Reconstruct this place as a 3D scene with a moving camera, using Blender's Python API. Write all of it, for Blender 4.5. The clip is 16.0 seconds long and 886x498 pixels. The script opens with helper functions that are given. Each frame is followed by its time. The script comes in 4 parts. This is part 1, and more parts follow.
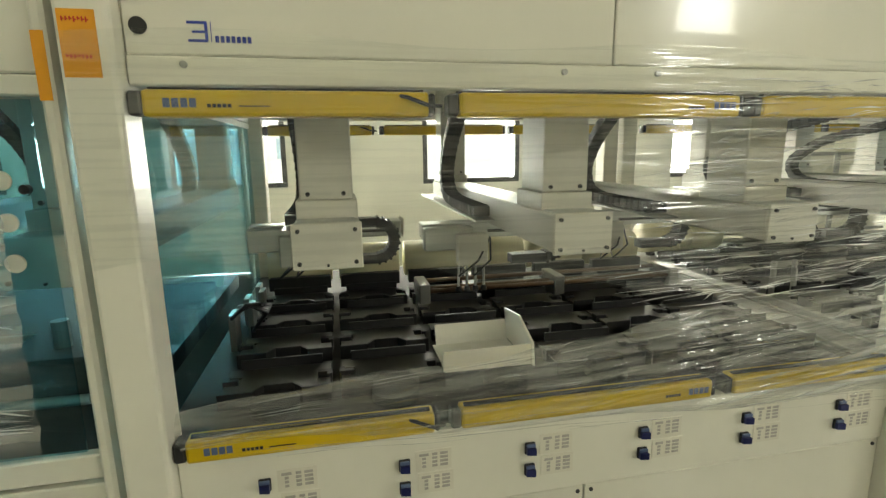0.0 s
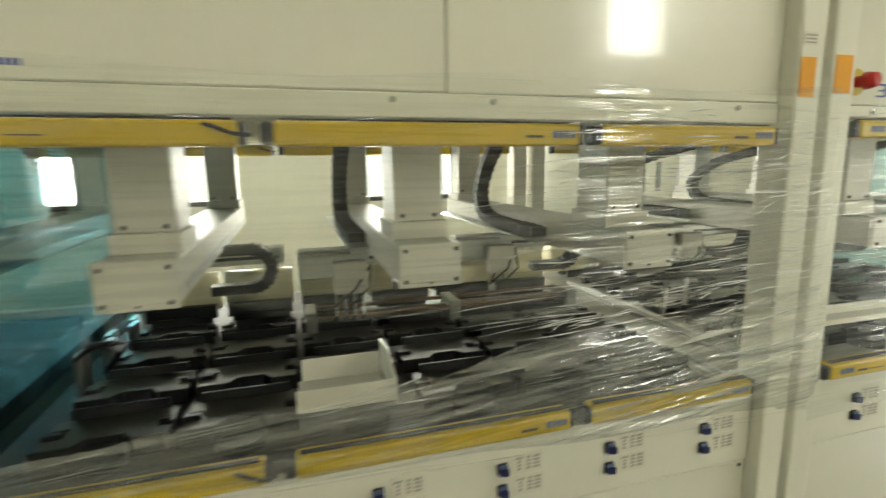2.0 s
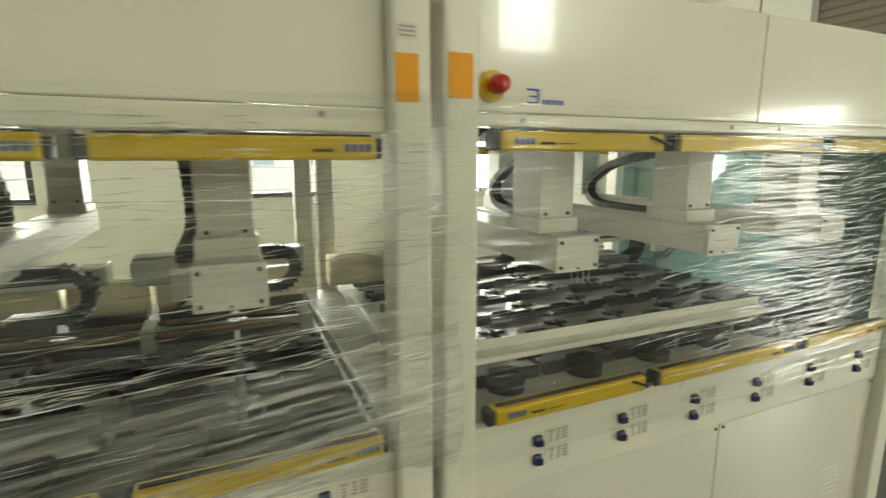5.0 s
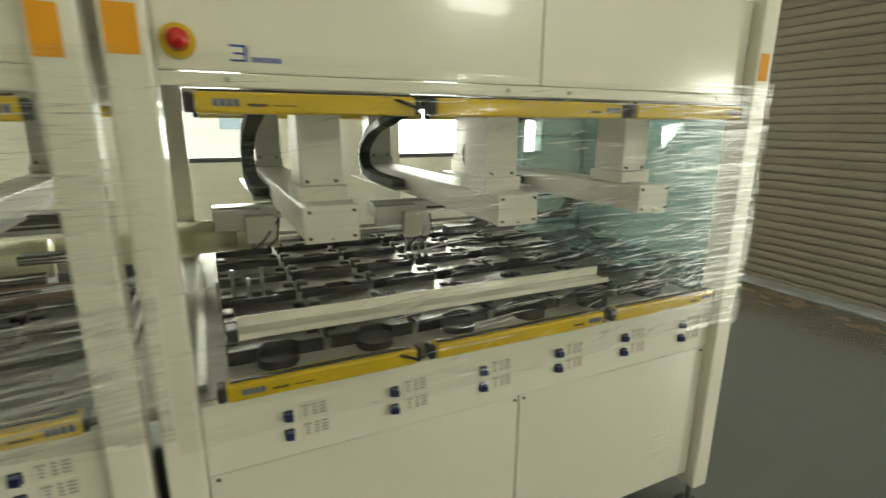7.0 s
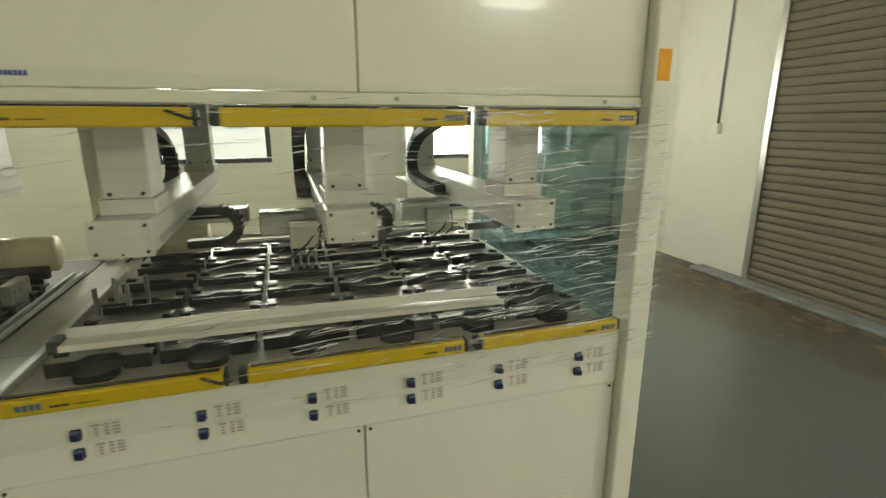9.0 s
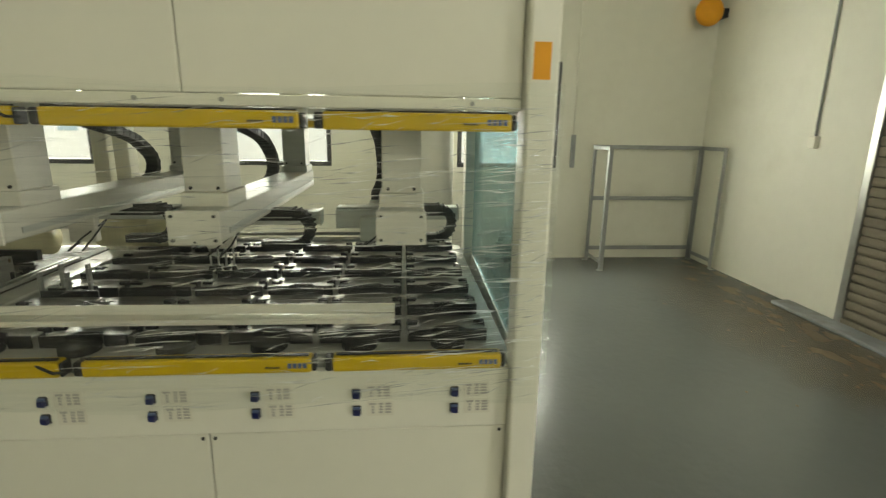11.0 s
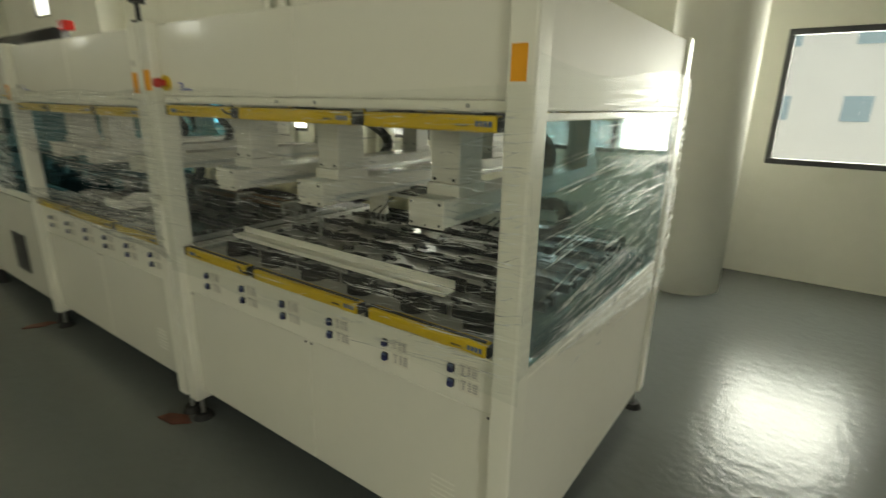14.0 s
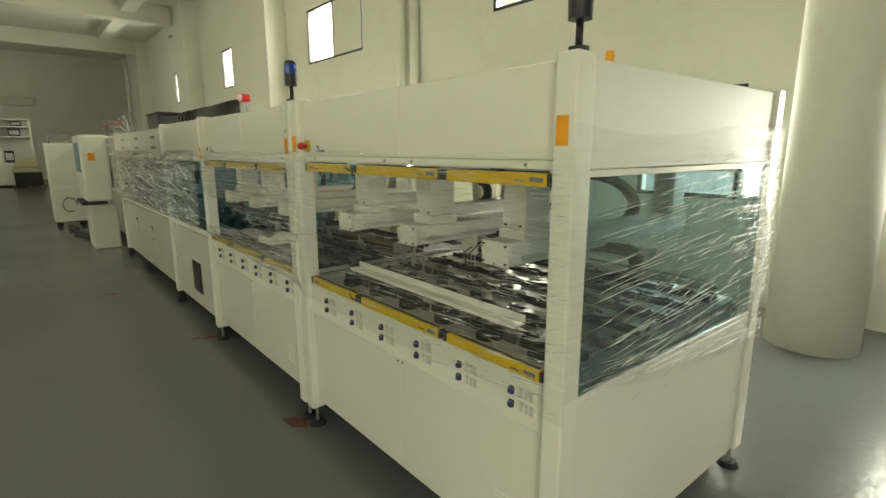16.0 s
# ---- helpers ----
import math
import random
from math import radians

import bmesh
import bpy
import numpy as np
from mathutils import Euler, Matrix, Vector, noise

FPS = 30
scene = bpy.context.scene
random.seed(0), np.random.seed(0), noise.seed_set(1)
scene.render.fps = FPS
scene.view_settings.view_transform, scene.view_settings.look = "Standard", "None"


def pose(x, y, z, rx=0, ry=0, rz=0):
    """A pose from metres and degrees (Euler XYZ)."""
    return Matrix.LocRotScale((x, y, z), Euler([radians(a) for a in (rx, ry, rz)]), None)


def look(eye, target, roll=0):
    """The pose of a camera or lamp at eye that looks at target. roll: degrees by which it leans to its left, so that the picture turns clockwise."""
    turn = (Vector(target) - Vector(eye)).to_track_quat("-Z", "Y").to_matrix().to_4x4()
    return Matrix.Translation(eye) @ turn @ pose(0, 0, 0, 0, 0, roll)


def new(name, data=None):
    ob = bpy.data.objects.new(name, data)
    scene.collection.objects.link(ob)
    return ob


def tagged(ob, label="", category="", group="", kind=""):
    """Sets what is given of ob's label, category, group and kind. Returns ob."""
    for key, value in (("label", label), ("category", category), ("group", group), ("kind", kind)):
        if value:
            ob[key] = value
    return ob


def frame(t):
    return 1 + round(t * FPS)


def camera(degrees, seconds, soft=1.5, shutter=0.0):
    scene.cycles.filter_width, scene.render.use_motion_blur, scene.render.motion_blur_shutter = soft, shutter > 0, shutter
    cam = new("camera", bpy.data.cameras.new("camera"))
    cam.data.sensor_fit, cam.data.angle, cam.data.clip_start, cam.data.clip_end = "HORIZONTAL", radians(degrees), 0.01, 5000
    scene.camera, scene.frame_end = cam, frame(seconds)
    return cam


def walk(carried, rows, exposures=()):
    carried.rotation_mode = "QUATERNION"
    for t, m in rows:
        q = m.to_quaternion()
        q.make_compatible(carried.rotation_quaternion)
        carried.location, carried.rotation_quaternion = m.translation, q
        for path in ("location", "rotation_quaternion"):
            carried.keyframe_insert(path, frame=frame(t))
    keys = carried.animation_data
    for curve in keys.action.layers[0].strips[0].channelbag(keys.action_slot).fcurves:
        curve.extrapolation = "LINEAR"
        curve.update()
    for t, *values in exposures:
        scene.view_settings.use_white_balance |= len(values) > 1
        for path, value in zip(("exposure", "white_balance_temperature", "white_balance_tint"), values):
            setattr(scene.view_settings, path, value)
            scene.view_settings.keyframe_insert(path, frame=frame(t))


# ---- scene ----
cam = camera(83.6, 16.0, soft=1.3, shutter=0.9)
EXPOSURES = [(0, 0.36, 6650, 5), (2, 0.42, 6650, 4), (3.5, 0.30, 6650, 3), (5, 0.25, 6650, 3), (8.5, -0.01, 6750, 1), (12.5, -0.38, 6800, 2), (13.5, -0.6, 6700, 2), (14.5, -0.58, 6800, 2), (15, -0.5, 6900, 2), (16, 0.02, 6900, 1)]
PATH = [
    (0, (-1.767, -0.947, 1.527), (-1.369, 0.974, 1.142), -0.8),
    (0.5, (-1.749, -0.954, 1.54), (-1.356, 0.97, 1.159), -1.1),
    (1, (-1.69, -0.976, 1.541), (-1.295, 0.952, 1.186), -1.5),
    (1.5, (-1.61, -1.001, 1.545), (-1.174, 0.923, 1.214), -1.5),
    (2, (-1.516, -0.947, 1.552), (-0.946, 0.941, 1.222), -0.8),
    (2.5, (-1.38, -0.896, 1.558), (-0.694, 0.957, 1.251), -0.7),
    (3, (-1.265, -0.877, 1.574), (-0.476, 0.935, 1.268), -0.8),
    (3.5, (-1.114, -0.902, 1.563), (-0.335, 0.916, 1.264), -1.0),
    (4, (-0.932, -0.959, 1.584), (-0.242, 0.886, 1.241), -2.0),
    (4.5, (-0.803, -0.991, 1.587), (-0.098, 0.846, 1.228), -1.6),
    (5, (-0.686, -0.979, 1.594), (0.104, 0.822, 1.232), -0.1),
    (7.5, (0.037, -1.192, 1.591), (0.867, 0.552, 1.074), 0.5),
    (8, (0.198, -1.191, 1.618), (0.963, 0.579, 1.086), 0.5),
    (8.5, (0.365, -1.219, 1.622), (1.041, 0.591, 1.106), 0.6),
    (9, (0.544, -1.291, 1.621), (1.125, 0.557, 1.122), 0.0),
    (11.5, (1.458, -1.3, 1.606), (1.493, 0.644, 1.135), 1.6),
    (12, (1.65, -1.238, 1.595), (1.541, 0.7, 1.114), 2.4),
    (12.5, (1.817, -1.145, 1.622), (1.471, 0.752, 1.092), 3.1),
    (13, (1.977, -1.067, 1.629), (1.286, 0.712, 1.031), 2.5),
    (13.5, (2.1, -1.081, 1.658), (1.163, 0.576, 1.046), 2.0),
    (14, (2.19, -1.18, 1.68), (1.088, 0.392, 1.117), 1.1),
    (14.5, (2.304, -1.204, 1.708), (1.034, 0.256, 1.203), 0.7),
    (15, (2.44, -1.24, 1.72), (1.054, 0.131, 1.272), -0.1),
    (15.5, (2.495, -1.228, 1.733), (1.036, 0.073, 1.311), -0.3),
    (16, (2.507, -1.267, 1.725), (1.014, 0.005, 1.331), -0.1),
]
walk(cam, [(t, look(eye, target, roll)) for t, eye, target, roll in PATH], exposures=EXPOSURES)


# ---- world and light ----
scene.cycles.transparent_max_bounces = 40
sky = bpy.data.worlds.new("sky")
scene.world = sky
sky.use_nodes = True
nt = sky.node_tree
tex = nt.nodes.new("ShaderNodeTexSky")
tex.sky_type, tex.sun_disc, tex.sun_elevation, tex.sun_rotation = "NISHITA", False, radians(40), radians(200)
nt.links.new(tex.outputs[0], nt.nodes["Background"].inputs[0])
nt.nodes["Background"].inputs[1].default_value = 0.12
sun = new("sun", bpy.data.lights.new("sun", "SUN"))
sun.data.energy, sun.data.angle, sun.data.color = 3.5, radians(12), (1.0, 0.95, 0.86)
sun.matrix_world = look((0, 0, 30), (4, 10, 0))


def opening_lamp(x, y, z, w, h, toward, watts, east=0):
    """Light in a wall opening: the sky's in real ones, fill in added ones."""
    lamp = new("window_daylight", bpy.data.lights.new("window_daylight", "AREA"))
    lamp.data.shape, lamp.data.size, lamp.data.size_y = "RECTANGLE", w, h
    lamp.data.energy, lamp.data.color = watts, (1.0, 0.97, 0.88)
    lamp.matrix_world = look((x, y, z), (x + east, y + toward, z))


# ---- materials ----
def mat(name, color, rough=0.5, metal=0.0, vary=0.06, scale=3.0, bump=0.0, bscale=60.0, coat=0.0, stain=None, island=0.0):
    m = bpy.data.materials.new(name)
    m.use_nodes = True
    n, l = m.node_tree.nodes, m.node_tree.links
    b = n["Principled BSDF"]
    b.inputs["Roughness"].default_value, b.inputs["Metallic"].default_value = rough, metal
    b.inputs["Coat Weight"].default_value = coat
    co = n.new("ShaderNodeTexCoord")
    big, fine = n.new("ShaderNodeTexNoise"), n.new("ShaderNodeTexNoise")
    big.inputs["Scale"].default_value, big.inputs["Detail"].default_value = scale, 6
    fine.inputs["Scale"].default_value, fine.inputs["Detail"].default_value = scale * 14, 4
    l.new(co.outputs["Object"], big.inputs["Vector"])
    l.new(co.outputs["Object"], fine.inputs["Vector"])
    add = n.new("ShaderNodeMath")
    add.operation = "MULTIPLY_ADD"
    add.inputs[1].default_value = 0.4
    l.new(fine.outputs[0], add.inputs[0])
    l.new(big.outputs[0], add.inputs[2])
    ramp = n.new("ShaderNodeMapRange")
    ramp.inputs["From Min"].default_value, ramp.inputs["From Max"].default_value = 0.4, 1.0
    ramp.inputs["To Min"].default_value, ramp.inputs["To Max"].default_value = 1 - vary, 1 + vary
    l.new(add.outputs[0], ramp.inputs[0])
    mul = n.new("ShaderNodeVectorMath")
    mul.operation = "SCALE"
    mul.inputs[0].default_value = color
    l.new(ramp.outputs[0], mul.inputs["Scale"])
    out = mul.outputs[0]
    if island:
        info = n.new("ShaderNodeObjectInfo")
        r2 = n.new("ShaderNodeMapRange")
        r2.inputs["To Min"].default_value, r2.inputs["To Max"].default_value = 1 - island, 1 + island
        l.new(info.outputs["Random"], r2.inputs[0])
        m2 = n.new("ShaderNodeVectorMath")
        m2.operation = "SCALE"
        l.new(out, m2.inputs[0])
        l.new(r2.outputs[0], m2.inputs["Scale"])
        out = m2.outputs[0]
    if stain:
        st = n.new("ShaderNodeTexNoise")
        st.inputs["Scale"].default_value, st.inputs["Detail"].default_value, st.inputs["Roughness"].default_value = stain[1], 8, 0.65
        l.new(co.outputs["Object"], st.inputs["Vector"])
        sr = n.new("ShaderNodeMapRange")
        sr.inputs["From Min"].default_value, sr.inputs["From Max"].default_value = stain[2] - 0.1, stain[2] + 0.2
        sr.inputs["To Max"].default_value = stain[3]
        l.new(st.outputs[0], sr.inputs[0])
        mx = n.new("ShaderNodeMix")
        mx.data_type = "RGBA"
        l.new(sr.outputs[0], mx.inputs[0])
        l.new(out, mx.inputs[6])
        mx.inputs[7].default_value = (*stain[0], 1)
        out = mx.outputs[2]
    l.new(out, b.inputs["Base Color"])
    rr = n.new("ShaderNodeMapRange")
    rr.inputs["To Min"].default_value, rr.inputs["To Max"].default_value = max(rough - 0.08, 0.02), rough + 0.1
    l.new(big.outputs[0], rr.inputs[0])
    l.new(rr.outputs[0], b.inputs["Roughness"])
    if bump:
        bn, bp = n.new("ShaderNodeTexNoise"), n.new("ShaderNodeBump")
        bn.inputs["Scale"].default_value, bn.inputs["Detail"].default_value = bscale, 5
        bp.inputs["Strength"].default_value, bp.inputs["Distance"].default_value = bump, 0.004
        l.new(co.outputs["Object"], bn.inputs["Vector"])
        l.new(bn.outputs[0], bp.inputs["Height"])
        l.new(bp.outputs[0], b.inputs["Normal"])
    return m


def film_mat(name, gloss, veil, stretch, strength, tilt=0.0, streaky=0.0):
    """Clear stretch film: see-through, with glossy streaks along its pull."""
    m = bpy.data.materials.new(name)
    m.use_nodes = True
    n, l = m.node_tree.nodes, m.node_tree.links
    n.remove(n["Principled BSDF"])
    co, mp, no = n.new("ShaderNodeTexCoord"), n.new("ShaderNodeMapping"), n.new("ShaderNodeTexNoise")
    mp.inputs["Scale"].default_value = stretch
    no.inputs["Scale"].default_value, no.inputs["Detail"].default_value = 1.0, 1.5
    turn = n.new("ShaderNodeMapping")
    turn.inputs["Rotation"].default_value = (0, radians(tilt), 0)
    l.new(co.outputs["Object"], turn.inputs["Vector"])
    l.new(turn.outputs[0], mp.inputs["Vector"])
    l.new(mp.outputs[0], no.inputs["Vector"])
    bp = n.new("ShaderNodeBump")
    bp.inputs["Strength"].default_value, bp.inputs["Distance"].default_value = strength, 0.012
    l.new(no.outputs[0], bp.inputs["Height"])
    tr, gl, di = n.new("ShaderNodeBsdfTransparent"), n.new("ShaderNodeBsdfAnisotropic"), n.new("ShaderNodeBsdfDiffuse")
    tr.inputs[0].default_value = (0.97, 0.98, 0.97, 1)
    gl.inputs["Roughness"].default_value = 0.06
    di.inputs[0].default_value = (0.8, 0.82, 0.78, 1)
    l.new(bp.outputs[0], gl.inputs["Normal"])
    lw, mr = n.new("ShaderNodeLayerWeight"), n.new("ShaderNodeMapRange")
    lw.inputs[0].default_value = 0.16
    l.new(bp.outputs[0], lw.inputs["Normal"])
    mr.inputs["To Min"].default_value, mr.inputs["To Max"].default_value = gloss * 0.45, min(gloss * 5.0, 0.95)
    l.new(lw.outputs["Facing"], mr.inputs[0])
    patch, pr = n.new("ShaderNodeTexNoise"), n.new("ShaderNodeMapRange")
    patch.inputs["Scale"].default_value, patch.inputs["Detail"].default_value = 2.6, 3
    l.new(co.outputs["Object"], patch.inputs["Vector"])
    pr.inputs["From Min"].default_value, pr.inputs["From Max"].default_value = 0.35, 0.7
    pr.inputs["To Min"].default_value, pr.inputs["To Max"].default_value = veil * 0.3, veil * 1.6
    l.new(patch.outputs[0], pr.inputs[0])
    m1, m2, out = n.new("ShaderNodeMixShader"), n.new("ShaderNodeMixShader"), n["Material Output"]
    veil_out = pr.outputs[0]
    if streaky:
        # gathered pleats are cloudier than the flat film between them; this also whitens in sheen
        pl, sq = n.new("ShaderNodeMapRange"), n.new("ShaderNodeMath")
        pl.inputs["From Min"].default_value, pl.inputs["From Max"].default_value = 0.40, 0.66
        pl.inputs["To Min"].default_value, pl.inputs["To Max"].default_value = 1 - streaky, 1 + streaky
        sq.operation = "MULTIPLY"
        l.new(no.outputs[0], pl.inputs[0])
        l.new(pl.outputs[0], sq.inputs[0])
        l.new(pr.outputs[0], sq.inputs[1])
        veil_out = sq.outputs[0]
    l.new(veil_out, m1.inputs[0])
    l.new(tr.outputs[0], m1.inputs[1])
    l.new(di.outputs[0], m1.inputs[2])
    l.new(mr.outputs[0], m2.inputs[0])
    l.new(m1.outputs[0], m2.inputs[1])
    l.new(gl.outputs[0], m2.inputs[2])
    l.new(m2.outputs[0], out.inputs[0])
    return m


def fold_mat(name, share, shine=0.3, rough=0.15):
    """A rope of gathered film: part clear, part gloss, part white painted for glints."""
    m = bpy.data.materials.new(name)
    m.use_nodes = True
    n, l = m.node_tree.nodes, m.node_tree.links
    n.remove(n["Principled BSDF"])
    tr, gl, mx = n.new("ShaderNodeBsdfTransparent"), n.new("ShaderNodeBsdfAnisotropic"), n.new("ShaderNodeMixShader")
    co, no, mr = n.new("ShaderNodeTexCoord"), n.new("ShaderNodeTexNoise"), n.new("ShaderNodeMapRange")
    no.inputs["Scale"].default_value = 9.0
    l.new(co.outputs["Object"], no.inputs["Vector"])
    mr.inputs["From Min"].default_value, mr.inputs["From Max"].default_value = 0.3, 0.65
    mr.inputs["To Min"].default_value, mr.inputs["To Max"].default_value = share * 0.25, share * 1.4
    l.new(no.outputs[0], mr.inputs[0])
    l.new(mr.outputs[0], mx.inputs[0])
    gl.inputs["Roughness"].default_value = rough
    # diffuse and translucent white paints the glint; gl is the true gloss
    di, tl, m1, m2 = n.new("ShaderNodeBsdfDiffuse"), n.new("ShaderNodeBsdfTranslucent"), n.new("ShaderNodeMixShader"), n.new("ShaderNodeMixShader")
    di.inputs[0].default_value = tl.inputs[0].default_value = (0.9, 0.91, 0.88, 1)
    m1.inputs[0].default_value, m2.inputs[0].default_value = 0.5, shine
    l.new(di.outputs[0], m1.inputs[1])
    l.new(tl.outputs[0], m1.inputs[2])
    l.new(m1.outputs[0], m2.inputs[1])
    l.new(gl.outputs[0], m2.inputs[2])
    l.new(tr.outputs[0], mx.inputs[1])
    l.new(m2.outputs[0], mx.inputs[2])
    l.new(mx.outputs[0], n["Material Output"].inputs[0])
    return m


def pane_mat(name, tint, gloss=0.12):
    m = bpy.data.materials.new(name)
    m.use_nodes = True
    n, l = m.node_tree.nodes, m.node_tree.links
    n.remove(n["Principled BSDF"])
    tr, gl, mx, fr = n.new("ShaderNodeBsdfTransparent"), n.new("ShaderNodeBsdfAnisotropic"), n.new("ShaderNodeMixShader"), n.new("ShaderNodeLayerWeight")
    tr.inputs[0].default_value = (*tint, 1)
    gl.inputs["Roughness"].default_value = 0.03
    fr.inputs[0].default_value = 0.2
    mr = n.new("ShaderNodeMapRange")
    mr.inputs["To Min"].default_value, mr.inputs["To Max"].default_value = 0.025, 0.5
    l.new(fr.outputs["Facing"], mr.inputs[0])
    l.new(mr.outputs[0], mx.inputs[0])
    l.new(tr.outputs[0], mx.inputs[1])
    l.new(gl.outputs[0], mx.inputs[2])
    l.new(mx.outputs[0], n["Material Output"].inputs[0])
    return m


def glow_mat(name, color, strength):
    m = bpy.data.materials.new(name)
    m.use_nodes = True
    b = m.node_tree.nodes["Principled BSDF"]
    b.inputs["Base Color"].default_value = (*color, 1)
    b.inputs["Emission Color"].default_value = (*color, 1)
    b.inputs["Emission Strength"].default_value = strength
    return m


PAINT = mat("machine_paint", (0.80, 0.78, 0.68), 0.36, vary=0.03, scale=2.0, bump=0.04, bscale=240, coat=0.12)
PANEL = mat("panel_paint", (0.78, 0.76, 0.66), 0.16, vary=0.025, scale=1.3, bump=0.02, bscale=9, coat=0.4)
PLATE = mat("white_plate", (0.78, 0.76, 0.68), 0.4, vary=0.04, scale=6, bump=0.05, bscale=200)
GANTRY = mat("grey_white_paint", (0.65, 0.63, 0.555), 0.42, vary=0.05, scale=6, bump=0.05, bscale=200)
ALU = mat("anodised_aluminium", (0.52, 0.53, 0.50), 0.38, 0.7, vary=0.08, scale=5, bump=0.03, bscale=150)
STEEL = mat("dull_steel", (0.36, 0.36, 0.34), 0.34, 0.85, vary=0.15, scale=8, bump=0.04, bscale=90)
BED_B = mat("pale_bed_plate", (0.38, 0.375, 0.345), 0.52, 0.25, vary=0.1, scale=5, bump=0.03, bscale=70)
SIDE = mat("side_paint", (0.78, 0.76, 0.67), 0.5, vary=0.03, scale=1.5, bump=0.04, bscale=200)
# BED and CARRIER are coloured darker than BED_B and CARRIER_B
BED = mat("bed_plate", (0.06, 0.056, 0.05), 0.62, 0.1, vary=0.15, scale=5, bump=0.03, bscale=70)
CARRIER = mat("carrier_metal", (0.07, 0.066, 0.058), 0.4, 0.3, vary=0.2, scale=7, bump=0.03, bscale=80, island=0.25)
CARRIER_B = mat("pale_carrier_metal", (0.22, 0.213, 0.195), 0.34, 0.5, vary=0.15, scale=7, bump=0.03, bscale=80, island=0.25)
BLACK = mat("black_plastic", (0.016, 0.016, 0.017), 0.45, vary=0.2, scale=20, bump=0.06, bscale=200)
RUBBER = mat("black_rubber", (0.012, 0.012, 0.012), 0.7, vary=0.2, scale=20)
YELLOW = mat("yellow_housing", (0.62, 0.42, 0.006), 0.35, vary=0.07, scale=9, bump=0.03, bscale=150)
DKBLUE = mat("blue_switch", (0.012, 0.017, 0.10), 0.4, vary=0.1, scale=30)
GREYBLUE = mat("grey_print", (0.10, 0.14, 0.26), 0.5, vary=0.1, scale=30)
BLUEINK = mat("blue_print", (0.02, 0.05, 0.36), 0.45, vary=0.1, scale=30)
INK = mat("grey_ink", (0.43, 0.41, 0.37), 0.6, vary=0.2, scale=60)
PAPER = mat("label_paper", (0.74, 0.71, 0.61), 0.6, vary=0.05, scale=15)
ORANGE = mat("orange_paper", (0.82, 0.36, 0.012), 0.6, vary=0.06, scale=12, bump=0.05, bscale=60)
REDINK = mat("red_ink", (0.62, 0.04, 0.02), 0.6)
RED = mat("red_plastic", (0.52, 0.015, 0.012), 0.3, coat=0.3)
BLUELENS = mat("blue_lens", (0.01, 0.05, 0.30), 0.15, coat=0.4)
CREAM = mat("cream_cover", (0.70, 0.64, 0.40), 0.4, vary=0.08, scale=6, bump=0.04)
BROWN = mat("brown_rod", (0.16, 0.10, 0.06), 0.3, 0.6, vary=0.2, scale=10)
WALL = mat("white_wall_paint", (0.76, 0.75, 0.66), 0.75, vary=0.05, scale=0.6, bump=0.12, bscale=35, stain=((0.42, 0.38, 0.27), 1.3, 0.66, 0.25))
CEIL = mat("ceiling_paint", (0.66, 0.64, 0.54), 0.8, vary=0.06, scale=0.5, bump=0.1, bscale=30)
FLOOR = mat("painted_floor", (0.134, 0.147, 0.143), 0.22, vary=0.05, scale=0.7, bump=0.85, bscale=14)
KERB = mat("grey_kerb", (0.24, 0.26, 0.27), 0.5, vary=0.15, scale=3, bump=0.2, bscale=40, stain=((0.13, 0.10, 0.06), 5, 0.55, 0.7))
DIRT = mat("brown_dirt", (0.13, 0.105, 0.07), 0.85, vary=0.3, scale=8, bump=0.3, bscale=60)
SHUTTER = mat("shutter_slat", (0.20, 0.178, 0.138), 0.9, 0.0, vary=0.08, scale=2, bump=0.06, bscale=50, island=0.06)
SHUTTER.node_tree.nodes["Principled BSDF"].inputs["Specular IOR Level"].default_value = 0.08
FRAME = mat("window_aluminium", (0.045, 0.046, 0.048), 0.4, 0.3, vary=0.15, scale=10)
GALV = mat("grey_angle_steel", (0.34, 0.35, 0.35), 0.5, 0.4, vary=0.12, scale=6, bump=0.06)
CONCRETE = mat("facade_render", (0.75, 0.74, 0.70), 0.8, vary=0.05, scale=0.4, bump=0.1)
TEAL = pane_mat("teal_acrylic", (0.60, 0.81, 0.87))
TEAL_PALE = pane_mat("pale_teal_acrylic", (0.60, 0.75, 0.79))
GLASS = pane_mat("clear_glass", (0.98, 0.99, 0.985))
FILM = film_mat("stretch_film", 0.07, 0.008, (2.6, 8.0, 62.0), 1.0)
FILM_A = film_mat("milky_stretch_film", 0.13, 0.025, (2.6, 8.0, 62.0), 1.0)
# this veil holds the film's haze plus a painted reflection of the white wall
FILM_SIDE = film_mat("stretch_film_side", 0.035, 0.035, (8.0, 1.6, 70.0), 1.0, 0.0, 0.7)
FILM_CRUMPLE = film_mat("crumpled_film", 0.16, 0.18, (3.0, 8.0, 75.0), 1.0, 5.0, 0.9)
# white in the film folds stands in for the glints of pulled film
STRAND = fold_mat("film_fold", 0.34, 0.12)
STRAND_B = fold_mat("white_glint_fold", 0.78, 0.5, 0.36)
# white veil and streaks here are painted in for the far film's silver sheen
FILM_FAR = film_mat("sheen_veil_film", 0.30, 0.28, (1.6, 8.0, 30.0), 1.0, 8.0, 0.8)
STRAND_S = fold_mat("side_film_fold", 0.95, 0.3, 0.25)
STRAND_M = fold_mat("soft_film_fold", 0.32, 0.2, 0.25)
STRAND_A = fold_mat("thick_film_fold", 0.25, 0.3, 0.25)
BACK = glow_mat("outside_light", (1.0, 0.98, 0.93), 5.0)
